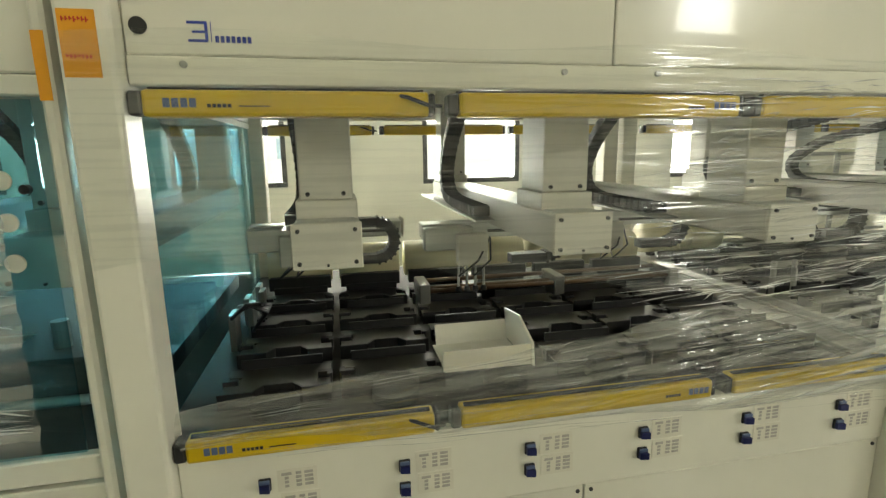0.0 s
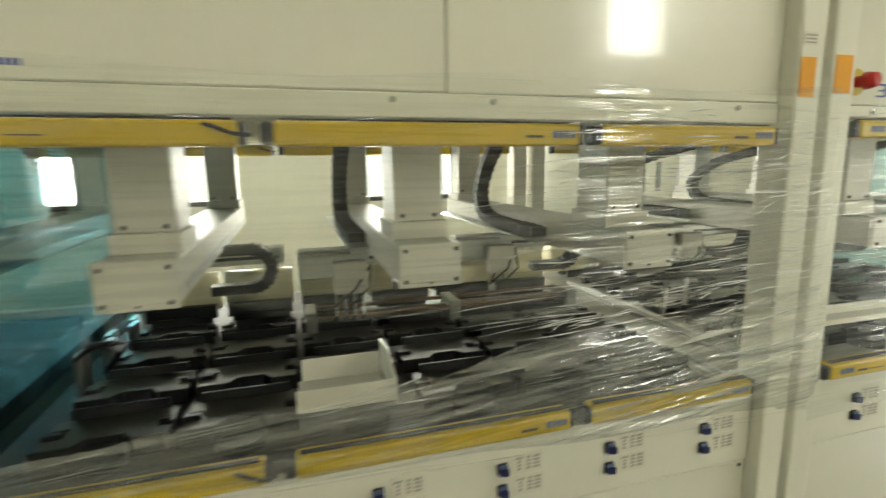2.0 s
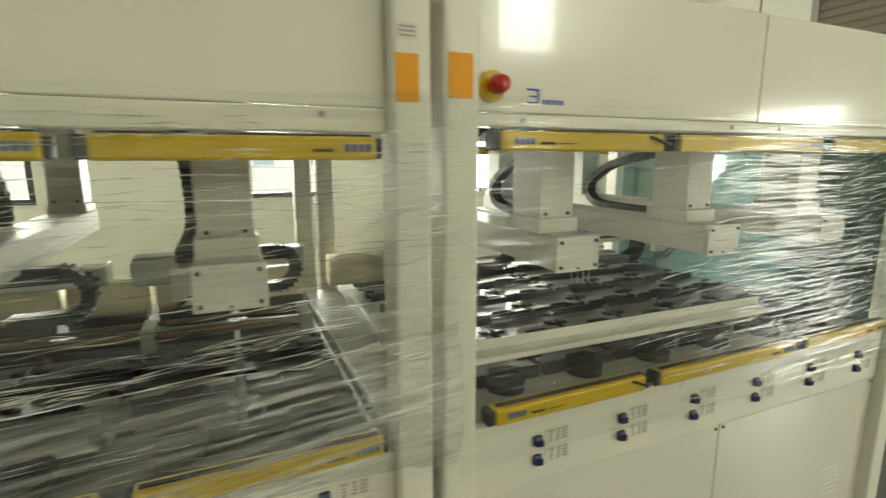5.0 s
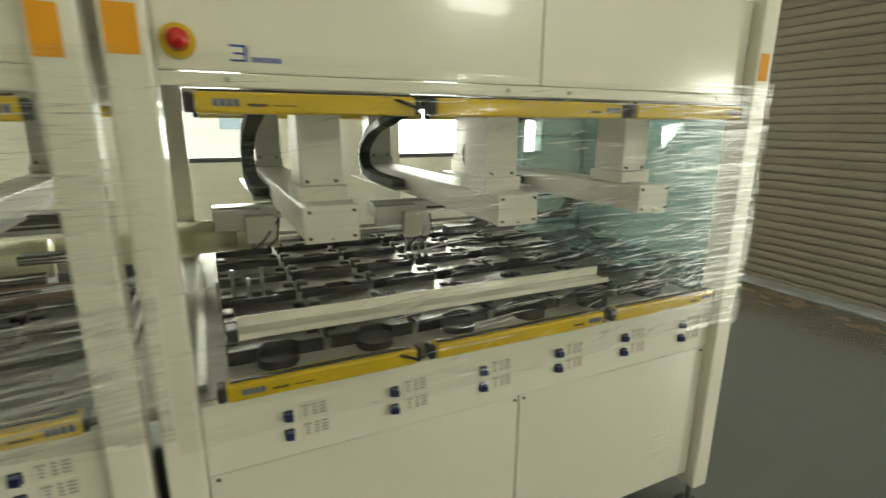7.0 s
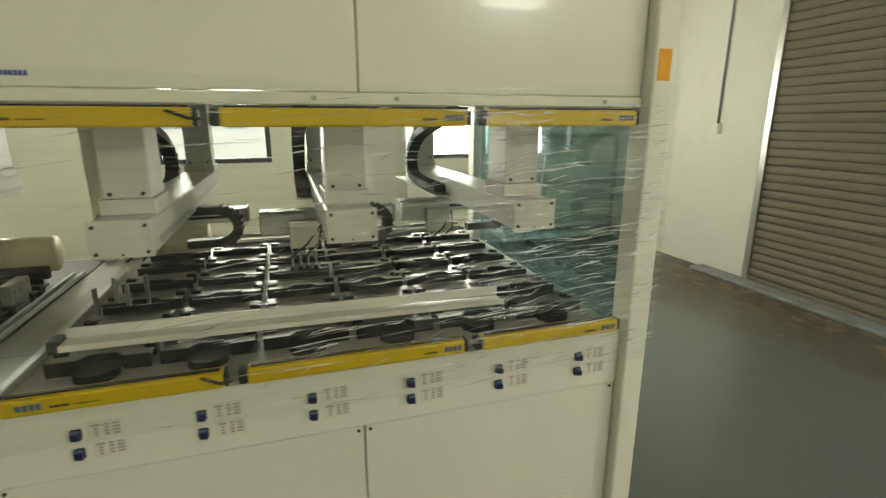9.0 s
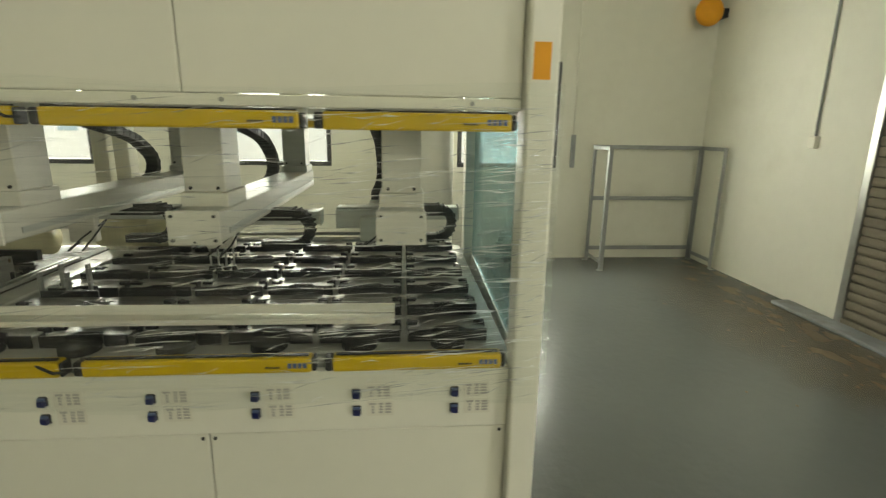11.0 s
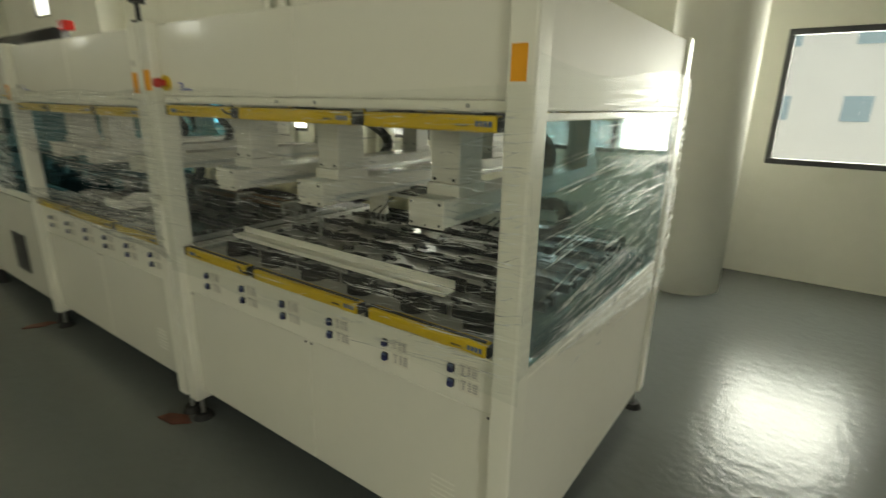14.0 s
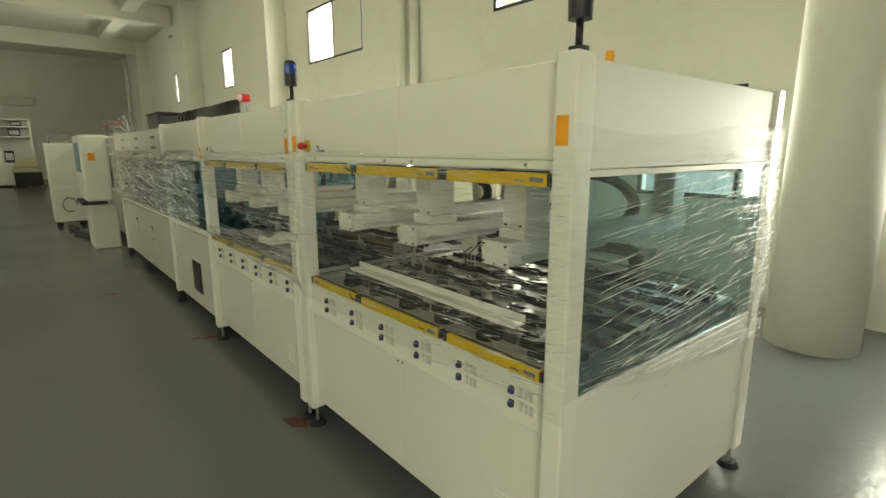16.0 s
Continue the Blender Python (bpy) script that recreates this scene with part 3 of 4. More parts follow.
def gantry(m, x0, k, bulge, flat, armed=True):
    """One handling axis: beam towards the back, two hangers, cable chains and a cross arm."""
    w = 0.135
    beam = part("beam", box(B(), x0, x0 + w, 0.058, 1.48, 1.302, 1.388, 0.004), GANTRY, m, "long white beam running towards the back")
    part("end_plate", box(B(), x0 - 0.002, x0 + w + 0.002, 0.048, 0.057, 1.298, 1.392, 0.002), GANTRY, beam)
    for dx in (0.012, w - 0.012):
        for z in (1.312, 1.378):
            part("bolt", cyl(B(), (x0 + dx, 0.0485, z), (x0 + dx, 0.042, z), 0.0045, 8), BLACK, beam)
    part("bolt", cyl(B(), (x0 + w / 2, 0.0485, 1.307), (x0 + w / 2, 0.044, 1.307), 0.003, 8), BLACK, beam)
    part("slot_strip", box(B(), x0 + w + 0.0001, x0 + w + 0.003, 0.12, 1.47, 1.318, 1.335), ALU, beam)
    part("slot_strip", box(B(), x0 + 0.01, x0 + w - 0.01, 0.07, 0.14, 1.3885, 1.391), ALU, beam)
    for y0, y1, z0 in ((0.15, 0.29, 1.43), (1.33, 1.45, 1.42)):
        h = part("hanger", box(B(), x0 + 0.012, x0 + w - 0.010, y0, y1, z0, 1.93, 0.003), GANTRY, m, "white upright hanger box")
        part("flange", box(B(), x0 + 0.004, x0 + w - 0.002, y0 - 0.012, y1 + 0.012, 1.3885, z0 - 0.0005, 0.002), GANTRY, h)
        for dx in (0.03, w - 0.03):
            part("bolt", cyl(B(), (x0 + dx, y0 - 0.0005, z0 + 0.012), (x0 + dx, y0 - 0.006, z0 + 0.012), 0.005, 8), BLACK, h)
    # cable chain: along the beam's side, up in a bend and forward again under the roof
    cx = x0 - 0.030
    rise = [(-0.08, 1.515), (-0.18, 1.565), (-0.40, 1.605), (-0.70, 1.66), (-0.90, 1.72)] if flat else [(-0.05, 1.54), (-0.13, 1.61), (-0.25, 1.69), (-0.40, 1.78), (-0.55, 1.86)]
    pts = [Vector((cx, bulge + dy, z)) for dy, z in [(-0.50, 1.345), (-0.16, 1.345), (-0.03, 1.365), (0.012, 1.45)] + rise]
    for _ in range(3):
        pts = [pts[0]] + [q for p0, p1 in zip(pts, pts[1:]) for q in (p0.lerp(p1, 0.25), p0.lerp(p1, 0.75))] + [pts[-1]]
    chain = part("cable_chain", sweep(B(), pts, 0.026, 0.015, side=(1, 0, 0)), BLACK, m, "black plastic cable chain bent upwards")
    run = 0.0
    for p0, p1 in zip(pts, pts[1:]):
        run += (p1 - p0).length
        if run > 0.028:
            run = 0.0
            d = (p1 - p0).normalized()
            bm = box(B(), -0.0285, 0.0285, -0.009, 0.009, -0.0185, 0.0185, 0.003)
            bmesh.ops.transform(bm, matrix=Matrix.Translation(p1) @ Matrix.Rotation(math.atan2(d.z, d.y), 4, "X"), verts=bm.verts)
            part("link", bm, RUBBER, chain)
    part("chain_tray", box(B(), x0 - 0.062, x0 - 0.001, bulge - 0.55, 1.46, 1.318, 1.324), ALU, m)
    if not armed:
        return
    # cross arm with motor, hose loop and suction heads
    y = 0.62 + 0.12 * ((k + 1) % 2)
    arm = part("cross_arm", box(B(), x0 - 0.20, x0 + 0.30, y, y + 0.075, 1.245, 1.297, 0.003), ALU, m, "grey aluminium cross arm under the beam")
    part("motor", box(B(), x0 - 0.20, x0 - 0.04, y - 0.04, y - 0.001, 1.215, 1.29, 0.004), ALU, arm)
    part("slot_strip", box(B(), x0 + 0.02, x0 + 0.29, y - 0.003, y - 0.0002, 1.262, 1.272), BLACK, arm)
    part("end_plate", box(B(), x0 + 0.3005, x0 + 0.308, y - 0.004, y + 0.079, 1.24, 1.302, 0.002), GANTRY, arm)
    part("carriage", box(B(), x0 - 0.10, x0 - 0.0, y - 0.075, y - 0.0415, 1.17, 1.27, 0.004), GANTRY, arm)
    for j in range(4 if k == 1 else 0):
        xx = x0 - 0.095 + 0.028 * j
        part("suction_rod", cyl(B(), (xx, y - 0.06, 1.169), (xx, y - 0.06, 1.10), 0.004, 8), STEEL, arm)
        part("suction_cup", cyl(B(), (xx, y - 0.06, 1.0995), (xx, y - 0.06, 1.085), 0.007, 10, 0.011), RUBBER, arm)
    yy = y - 0.025
    pts = [(x0 + 0.08, yy, 1.300), (x0 + 0.20, yy, 1.300)] + [(x0 + 0.21 + c, yy, 1.238 + s) for c, s in arc(0, 0, 0.062, 85, -85, 9)] + [(x0 + 0.20, yy, 1.176), (x0 + 0.09, yy, 1.176)]
    loop = part("hose_loop", sweep(B(), pts, 0.024, 0.015, side=(0, 1, 0)), BLACK, m, "black cable chain loop under the arm")
    for i in range(12):
        a = radians(85 - 170 * i / 11)
        bm = box(B(), -0.004, 0.004, -0.027, 0.027, -0.019, 0.019)
        bmesh.ops.transform(bm, matrix=Matrix.Translation((x0 + 0.21 + 0.062 * math.cos(a), yy, 1.238 + 0.062 * math.sin(a))) @ Matrix.Rotation(math.pi / 2 - a, 4, "Y"), verts=bm.verts)
        part("link", bm, RUBBER, loop)
    for j in range(2):
        pts = [(x0 - 0.07 + 0.03 * j, y - 0.05, 1.17), (x0 - 0.10 + 0.05 * j, y - 0.09, 1.14), (x0 - 0.04 + 0.04 * j, y - 0.10, 1.19), (x0 + 0.02, y - 0.03, 1.25)]
        part("hose", sweep(B(), pts, 0.0035, 0.0035, seg=6), BLACK, arm, "", True)


def carrier_meshes(metal):
    outline = [(-0.125, -0.075), (-0.05, -0.075), (-0.03, -0.045), (0.04, -0.045), (0.06, -0.075), (0.125, -0.075), (0.125, -0.02), (0.095, -0.02), (0.095, 0.02), (0.125, 0.02), (0.125, 0.07), (-0.125, 0.07), (-0.125, 0.025), (-0.09, 0.025), (-0.09, -0.02), (-0.125, -0.02)]
    plate = mesh("carrier", prism(B(), outline, 0.022, 0.027), metal)
    front = mesh("front_edge", sweep(B(), [(-0.128, -0.079, 0.016), (-0.052, -0.079, 0.016), (-0.03, -0.049, 0.016), (0.04, -0.049, 0.016), (0.062, -0.079, 0.016), (0.128, -0.079, 0.016)], 0.003, 0.020), BLACK)
    back = mesh("back_edge", box(B(), -0.10, 0.105, 0.071, 0.078, 0.0, 0.052, 0.001), BLACK)
    hook = mesh("hook", prism(B(), [(-0.13, -0.012), (-0.095, -0.012), (-0.095, 0.003), (-0.118, 0.003), (-0.118, 0.018), (-0.13, 0.018)], 0.0, 0.035), BLACK)
    pad = mesh("pad", cyl(B(), (0, 0, 0), (0, 0, 0.024), 0.056, 28), RUBBER)
    return plate, front, back, hook, pad


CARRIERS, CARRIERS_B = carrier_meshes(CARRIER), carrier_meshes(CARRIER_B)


def carriers(m, kit, rows, skip=()):
    plate, front, back, hook, pad = kit
    for c in range(6):
        x = 0.01 + 0.279 * c
        again("pad", pad, m, x, 0.165, 0.946)
        for r in range(rows):
            if (c, r) in skip:
                continue
            ob = again("carrier", plate, m, x, 0.265 + 0.235 * r, 0.951)
            again("front_edge", front, ob, 0, 0, 0)
            again("back_edge", back, ob, 0, 0, 0)
            again("hook", hook, ob, 0, 0, 0)
            again("hook", hook, ob, 0, 0, 0, 180)


def station(m, x):
    """Two blue rocker switches with their printed labels."""
    for z, lx in ((0.878, 0.024), (0.825, 0.028)):
        s = part("switch", box(B(), x - 0.012, x + 0.012, -0.012, -0.0052, z - 0.015, z + 0.013, 0.002), BLACK, m, "blue rocker switch")
        bm = prism(B(), [(x - 0.010, -0.0125), (x + 0.010, -0.0125), (x + 0.010, -0.024), (x - 0.010, -0.020)], z - 0.012, z + 0.004)
        part("rocker", bm, DKBLUE, s)
        part("rocker_top", box(B(), x - 0.010, x + 0.010, -0.018, -0.0125, z + 0.0045, z + 0.012, 0.001), GREYBLUE, s)
        lab = part("sticker", box(B(), x + lx, x + lx + 0.078, -0.0066, -0.0052, z - 0.022, z + 0.026), PAPER, m, "paper sticker with small grey print")
        bm = B()
        for q, (a, b) in enumerate(((0.008, 0.028), (0.036, 0.047), (0.053, 0.070))):
            for t in range(4):
                dz = z + 0.016 - 0.009 * t
                cut = 0.006 if (q == 0 and t > 0) else 0.0
                box(bm, x + lx + a + cut, x + lx + b - cut, -0.0074, -0.0065, dz - 0.003, dz + 0.003)
        part("print", bm, INK, lab)


def tag_strip(m, x0, x1, z0, z1, y, written):
    t = part("paper_tag", box(B(), x0, x1, y - 0.0015, y, z0, z1), ORANGE, m, "orange paper tag")
    if written:
        bm = B()
        rng = random.Random(9)
        for z in (z1 - 0.012, z0 + 0.034):
            x = x0 + 0.006
            while x < x1 - 0.008:
                h = rng.uniform(0.004, 0.008)
                box(bm, x, x + 0.0018, y - 0.0024, y - 0.0014, z - h, z + 0.001)
                box(bm, x, x + 0.004, y - 0.0024, y - 0.0014, z - h * 0.5 - 0.001, z - h * 0.5 + 0.001)
                x += 0.0055
        part("handwriting", bm, REDINK, t, "red handwriting, not readable")


def beacon(m, x, y):
    b = part("beacon", cyl(B(), (x, y, TOPZ + 0.0005), (x, y, TOPZ + 0.012), 0.03, 24), BLACK, m, "signal beacon with a blue lens")
    part("pole", cyl(B(), (x, y, TOPZ + 0.012), (x, y, TOPZ + 0.085), 0.011, 14), BLACK, b, "", True)
    part("socket", cyl(B(), (x, y, TOPZ + 0.085), (x, y, TOPZ + 0.15), 0.034, 24, 0.036), BLACK, b)
    part("lens", cyl(B(), (x, y, TOPZ + 0.1505), (x, y, TOPZ + 0.205), 0.035, 24), BLUELENS, b, "dark blue lens")
    part("cap", cyl(B(), (x, y, TOPZ + 0.2055), (x, y, TOPZ + 0.222), 0.036, 24, 0.028), BLACK, b)


def machine(ox, label, left, deck, drop=0.0, skew=False):
    m = thing("printing_machine", ox, 0, 0, label, "machine", "machines in the line")
    for xf in (left, R - 0.08):
        for y0 in (-0.04, DEPTH - 0.09):
            x0 = xf + (SKEW * DEPTH if skew and xf > 0 and y0 > 0 else 0.0)
            part("post", box(B(), x0, x0 + 0.08, y0, y0 + 0.09, 0.125, TOPZ, 0.008, 2), PAINT, m)
            f = part("foot", cyl(B(), (x0 + 0.04, y0 + 0.045, 0.0), (x0 + 0.04, y0 + 0.045, 0.028), 0.055, 24, 0.04), RUBBER, m, "black levelling foot")
            part("spindle", cyl(B(), (x0 + 0.04, y0 + 0.045, 0.028), (x0 + 0.04, y0 + 0.045, 0.127), 0.011, 10), STEEL, f)
    # front, lower part
    for a, b in ((left + 0.082, 0.706), (0.710, R - 0.082)):
        d = part("door_panel", box(B(), a, b, 0.0, 0.022, 0.185, 0.756, 0.003), PANEL, m, "glossy off-white door panel")
        for x in ((a + 0.02, b - 0.015) if a < 0 else (a + 0.015, b - 0.02)):
            part("screw", cyl(B(), (x, 0.0005, 0.742), (x, -0.003, 0.742), 0.005, 10), BLACK, d)
    v = B()
    for k in range(6):
        box(v, 1.33, 1.43, -0.0012, 0.0005, 0.31 + 0.022 * k, 0.316 + 0.022 * k)
    part("vent_slots", v, PAINT, m)
    part("inner_frame", box(B(), left + 0.081, R - 0.081, 0.024, 0.06, 0.165, 0.94), PAINT, m)
    part("switch_panel", box(B(), left + 0.082, R - 0.082, -0.005, 0.022, 0.760, 0.946, 0.002), PAINT, m)
    for k in range(6):
        station(m, 0.005 + 0.281 * k)
    # front, upper part
    part("lip", box(B(), left + 0.082, R - 0.082, -0.004, 0.03, 1.660 - drop, 1.690, 0.003), PAINT, m)
    for a, b in ((left + 0.082, 0.728), (0.731, R - 0.082)):
        part("top_panel", box(B(), a, b, 0.0, 0.022, 1.6915, 1.985, 0.003), PANEL, m, "glossy off-white upper panel")
    for x in (-0.062, 0.622, 0.825, 1.44):
        part("screw", cyl(B(), (x, -0.0035, 1.676), (x, -0.009, 1.676), 0.006, 12), STEEL, m)
    part("top_plate", box(B(), L + 0.03, R - 0.03, 0.03, DEPTH - 0.03, 1.955, 1.985), PAINT, m)
    part("rear_panel", box(B(), left + 0.082, R - 0.082, DEPTH - 0.03, DEPTH - 0.004, 1.68, 1.954), PANEL, m)
    part("rear_panel", box(B(), left + 0.082, R - 0.082, DEPTH - 0.03, DEPTH - 0.004, 0.085, 0.94), PANEL, m)
    # bed
    part("bed", box(B(), L + 0.06, R - 0.06, 0.03, DEPTH - 0.035, 0.90, 0.945, 0.002), deck, m, "metal machine bed")
    for z, flip in ((1.630 - drop, True), (0.975, True)):
        curtain("light_curtain", m, z, flip)
    curtain("light_curtain", m, 1.632, True, DEPTH - 0.06)
    for k in range(3):
        gantry(m, 0.085 + 0.553 * k, k, (1.24, 1.30, 1.22)[k] if skew else (0.98, 1.02, 0.93)[k], skew)
    # mark on the upper panel
    bm = box(B(), -0.045, -0.018, -0.0012, 0.0005, 1.7275, 1.7315)
    box(bm, -0.039, -0.018, -0.0012, 0.0005, 1.7145, 1.7180)
    box(bm, -0.045, -0.018, -0.0012, 0.0005, 1.7015, 1.7055)
    box(bm, -0.0215, -0.0175, -0.0013, 0.0005, 1.703, 1.730)
    box(bm, -0.0135, -0.0125, -0.0012, 0.0005, 1.702, 1.731)
    for k in range(7):
        box(bm, -0.008 + 0.0075 * k, -0.003 + 0.0075 * k, -0.0012, 0.0005, 1.7015, 1.711)
    for v in bm.verts:
        v.co.x, v.co.z = -0.052 + (v.co.x + 0.045) * 1.15, 1.713 + (v.co.z - 1.7015) * 1.1
    part("printed_mark", bm, BLUEINK, m, "plain blue printed mark")
    # closed side: panels and teal window
    return m


def side(m, x, out, acrylic, skew=0.0):
    """The closed end of a machine: panels below and above a tinted window."""
    a, b = sorted((x, x - out * 0.02))

    def slab(x0, x1, z0, z1, bev):
        bm = box(B(), x0, x1, 0.052, DEPTH - 0.092, z0, z1, bev)
        for v in bm.verts:
            v.co.x += skew * v.co.y
        return bm

    part("side_panel", slab(a, b, 0.135, 0.885, 0.003), SIDE, m, "off-white side panel")
    part("side_panel", slab(a, b, 1.665, 1.985, 0.003), SIDE, m, "off-white side panel")
    for z0, z1 in ((0.888, 0.91), (1.64, 1.662)):
        part("side_rail", slab(a, b, z0, z1, 0.002), PAINT, m)
    part("side_window", slab((a + b) / 2 - 0.003, (a + b) / 2 + 0.003, 0.9105, 1.6395, 0.0), acrylic, m, "teal tinted acrylic window")


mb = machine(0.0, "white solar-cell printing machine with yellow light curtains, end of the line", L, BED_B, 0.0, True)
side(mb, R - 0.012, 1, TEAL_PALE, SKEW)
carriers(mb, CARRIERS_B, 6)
# same bed and carriers as the end machine, in the darker colours
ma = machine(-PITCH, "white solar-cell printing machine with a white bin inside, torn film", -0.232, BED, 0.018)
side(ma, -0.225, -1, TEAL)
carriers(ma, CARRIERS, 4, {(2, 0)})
for mm in (ma, mb):
    beacon(mm, R - 0.035, 0.005)
part("sensor_cap", box(B(), 1.615, 1.637, 0.14, 0.162, TOPZ - 0.014, TOPZ + 0.018, 0.005, 2), ORANGE, mb, "small orange cap on the roof edge")
# emergency stop on one machine, a black plug on the other
e = part("emergency_stop", cyl(B(), (-0.145, -0.0002, 1.745), (-0.145, -0.012, 1.745), 0.033, 28), YELLOW, mb, "red emergency stop on a yellow ring")
part("stem", cyl(B(), (-0.145, -0.012, 1.745), (-0.145, -0.035, 1.745), 0.014, 18), RED, e)
part("button", cyl(B(), (-0.145, -0.035, 1.745), (-0.145, -0.058, 1.745), 0.022, 24, 0.017), RED, e, "", True)
part("plug", cyl(B(), (-0.126, 0.0, 1.736), (-0.126, -0.004, 1.736), 0.0135, 24), BLACK, ma, "black round plug")
tag_strip(mb, -0.262, -0.207, 1.712, 1.800, -0.0405, False)
tag_strip(mb, 1.583, 1.626, 1.735, 1.822, -0.0405, False)
tag_strip(ma, -0.224, -0.172, 1.648, 1.748, -0.0405, True)
tag_strip(ma, 1.576, 1.623, 1.700, 1.790, -0.0405, False)
sl = part("sticker", box(B(), 1.578, 1.620, -0.042, -0.0405, 1.815, 1.845), PAPER, ma, "small white label")
bm = B()
for k in range(3):
    box(bm, 1.582, 1.616, -0.0428, -0.0419, 1.820 + 0.008 * k, 1.824 + 0.008 * k)
part("print", bm, INK, sl)
# cream covers and rods at the back of both beds
cover = mesh("cover", cyl(B(), (-0.125, 0, 0), (0.125, 0, 0), 0.075, 28), CREAM, True)
strip = mesh("front_strip", box(B(), -0.12, 0.12, -0.105, -0.072, -0.085, -0.035, 0.002), BLACK)
for c in range(6):
    ob = again("cream_cover", cover, ma, 0.01 + 0.279 * c, 1.16, 1.075)
    again("front_strip", strip, ob, 0, 0, 0)
for c in (-0.55, 0.1):
    again("cream_cover", cover, mb, 0.01 + 0.279 * c, 1.30, 1.08)
for y, z in ((0.80, 1.02), (0.84, 1.02), (0.90, 1.035)):
    part("rod", cyl(B(), (0.45, y, z), (1.52, y, z), 0.009, 12), BROWN, ma, "", True)
    part("rod", cyl(B(), (-0.2, y + 0.56, z), (1.5, y + 0.56, z), 0.009, 12), STEEL, mb, "", True)
for x in (0.47, 1.0, 1.5):
    part("rod_block", box(B(), x - 0.02, x + 0.02, 0.78, 0.92, 0.946, 1.05, 0.003), STEEL, ma)
for k in range(5):
    part("bracket", box(B(), -0.16 + 0.03 * (k % 2), -0.14 + 0.03 * (k % 2), 0.55 + 0.12 * k, 0.62 + 0.12 * k, 0.946, 1.06 - 0.01 * k, 0.002), STEEL, ma)
    pts = [(-0.15, 0.55 + 0.03 * k, 1.05), (-0.10 + 0.01 * k, 0.52, 1.10), (-0.05, 0.56 + 0.02 * k, 1.06), (-0.10, 0.60, 0.99)]
    part("hose", sweep(B(), pts, 0.006, 0.006, seg=7), BLACK, ma, "", True)
part("bridge_plate", box(B(), -0.356, -0.212, 0.055, DEPTH - 0.10, 0.905, 0.941, 0.002), BED_B, mb, "grey plate bridging the two machine beds")
part("frame_bar", box(B(), -0.196, -0.172, 0.07, 1.25, 0.9455, 0.968, 0.003), ALU, mb)
for k in range(4):
    part("bracket", box(B(), -0.13 + 0.05 * k, -0.118 + 0.05 * k, 0.62 + 0.05 * (k % 2), 0.64 + 0.05 * (k % 2), 0.946, 1.06 + 0.02 * (k % 2), 0.002), STEEL, mb)
for x in (1.54, 1.575):
    part("edge_rail", box(B(), x, x + 0.012, 0.06, 1.25, 0.9455, 0.962, 0.002), ALU, ma, "thin aluminium rail along the bed's edge")

# white profile resting on the carriers of the end machine
tray = solid("cable_duct", sweep(B(), [(-0.085, 0.24, 1.022), (1.235, 0.235, 1.010)], 0.032, 0.003, side=(0, 1, 0)), PLATE, "long white aluminium profile lying across the black carriers", "profile")
for y0, z0, z1 in ((0.204, 1.008, 1.026), (0.270, 1.020, 1.052)):
    part("flange", sweep(B(), [(-0.085, y0, (z0 + z1) / 2 + 0.002), (1.235, y0 - 0.005, (z0 + z1) / 2 - 0.003)], 0.002, (z1 - z0) / 2, side=(0, 1, 0)), PLATE, tray)
part("end_block", box(B(), -0.115, -0.086, 0.21, 0.27, 1.000, 1.04, 0.004), BLACK, tray)

# white bin in the other machine
binx = thing("bin", -1.42, 0.26, 0.985, "open white plastic bin tilted on the machine bed", "bin")
part("floor_panel", box(B(), -0.11, 0.11, -0.07, 0.10, 0.0, 0.004), PLATE, binx)
part("front_panel", box(B(), -0.115, 0.115, -0.076, -0.071, 0.0, 0.055), PLATE, binx)
bm = box(B(), -0.10, 0.11, -0.003, 0.003, 0.0, 0.06)
bmesh.ops.transform(bm, matrix=Matrix.Translation((0, 0.10, 0.0)) @ Matrix.Rotation(radians(-20), 4, "X"), verts=bm.verts)
part("back_panel", bm, PLATE, binx)
bm = prism(B(), [(-0.09, 0.0), (0.12, 0.0), (0.14, 0.085), (0.02, 0.10), (-0.08, 0.06)], -0.003, 0.003)
bmesh.ops.transform(bm, matrix=Matrix.Translation((0.118, 0.0, 0.0)) @ Matrix.Rotation(radians(90), 4, "Z") @ Matrix.Rotation(radians(90), 4, "X"), verts=bm.verts)
part("end_panel", bm, PLATE, binx)

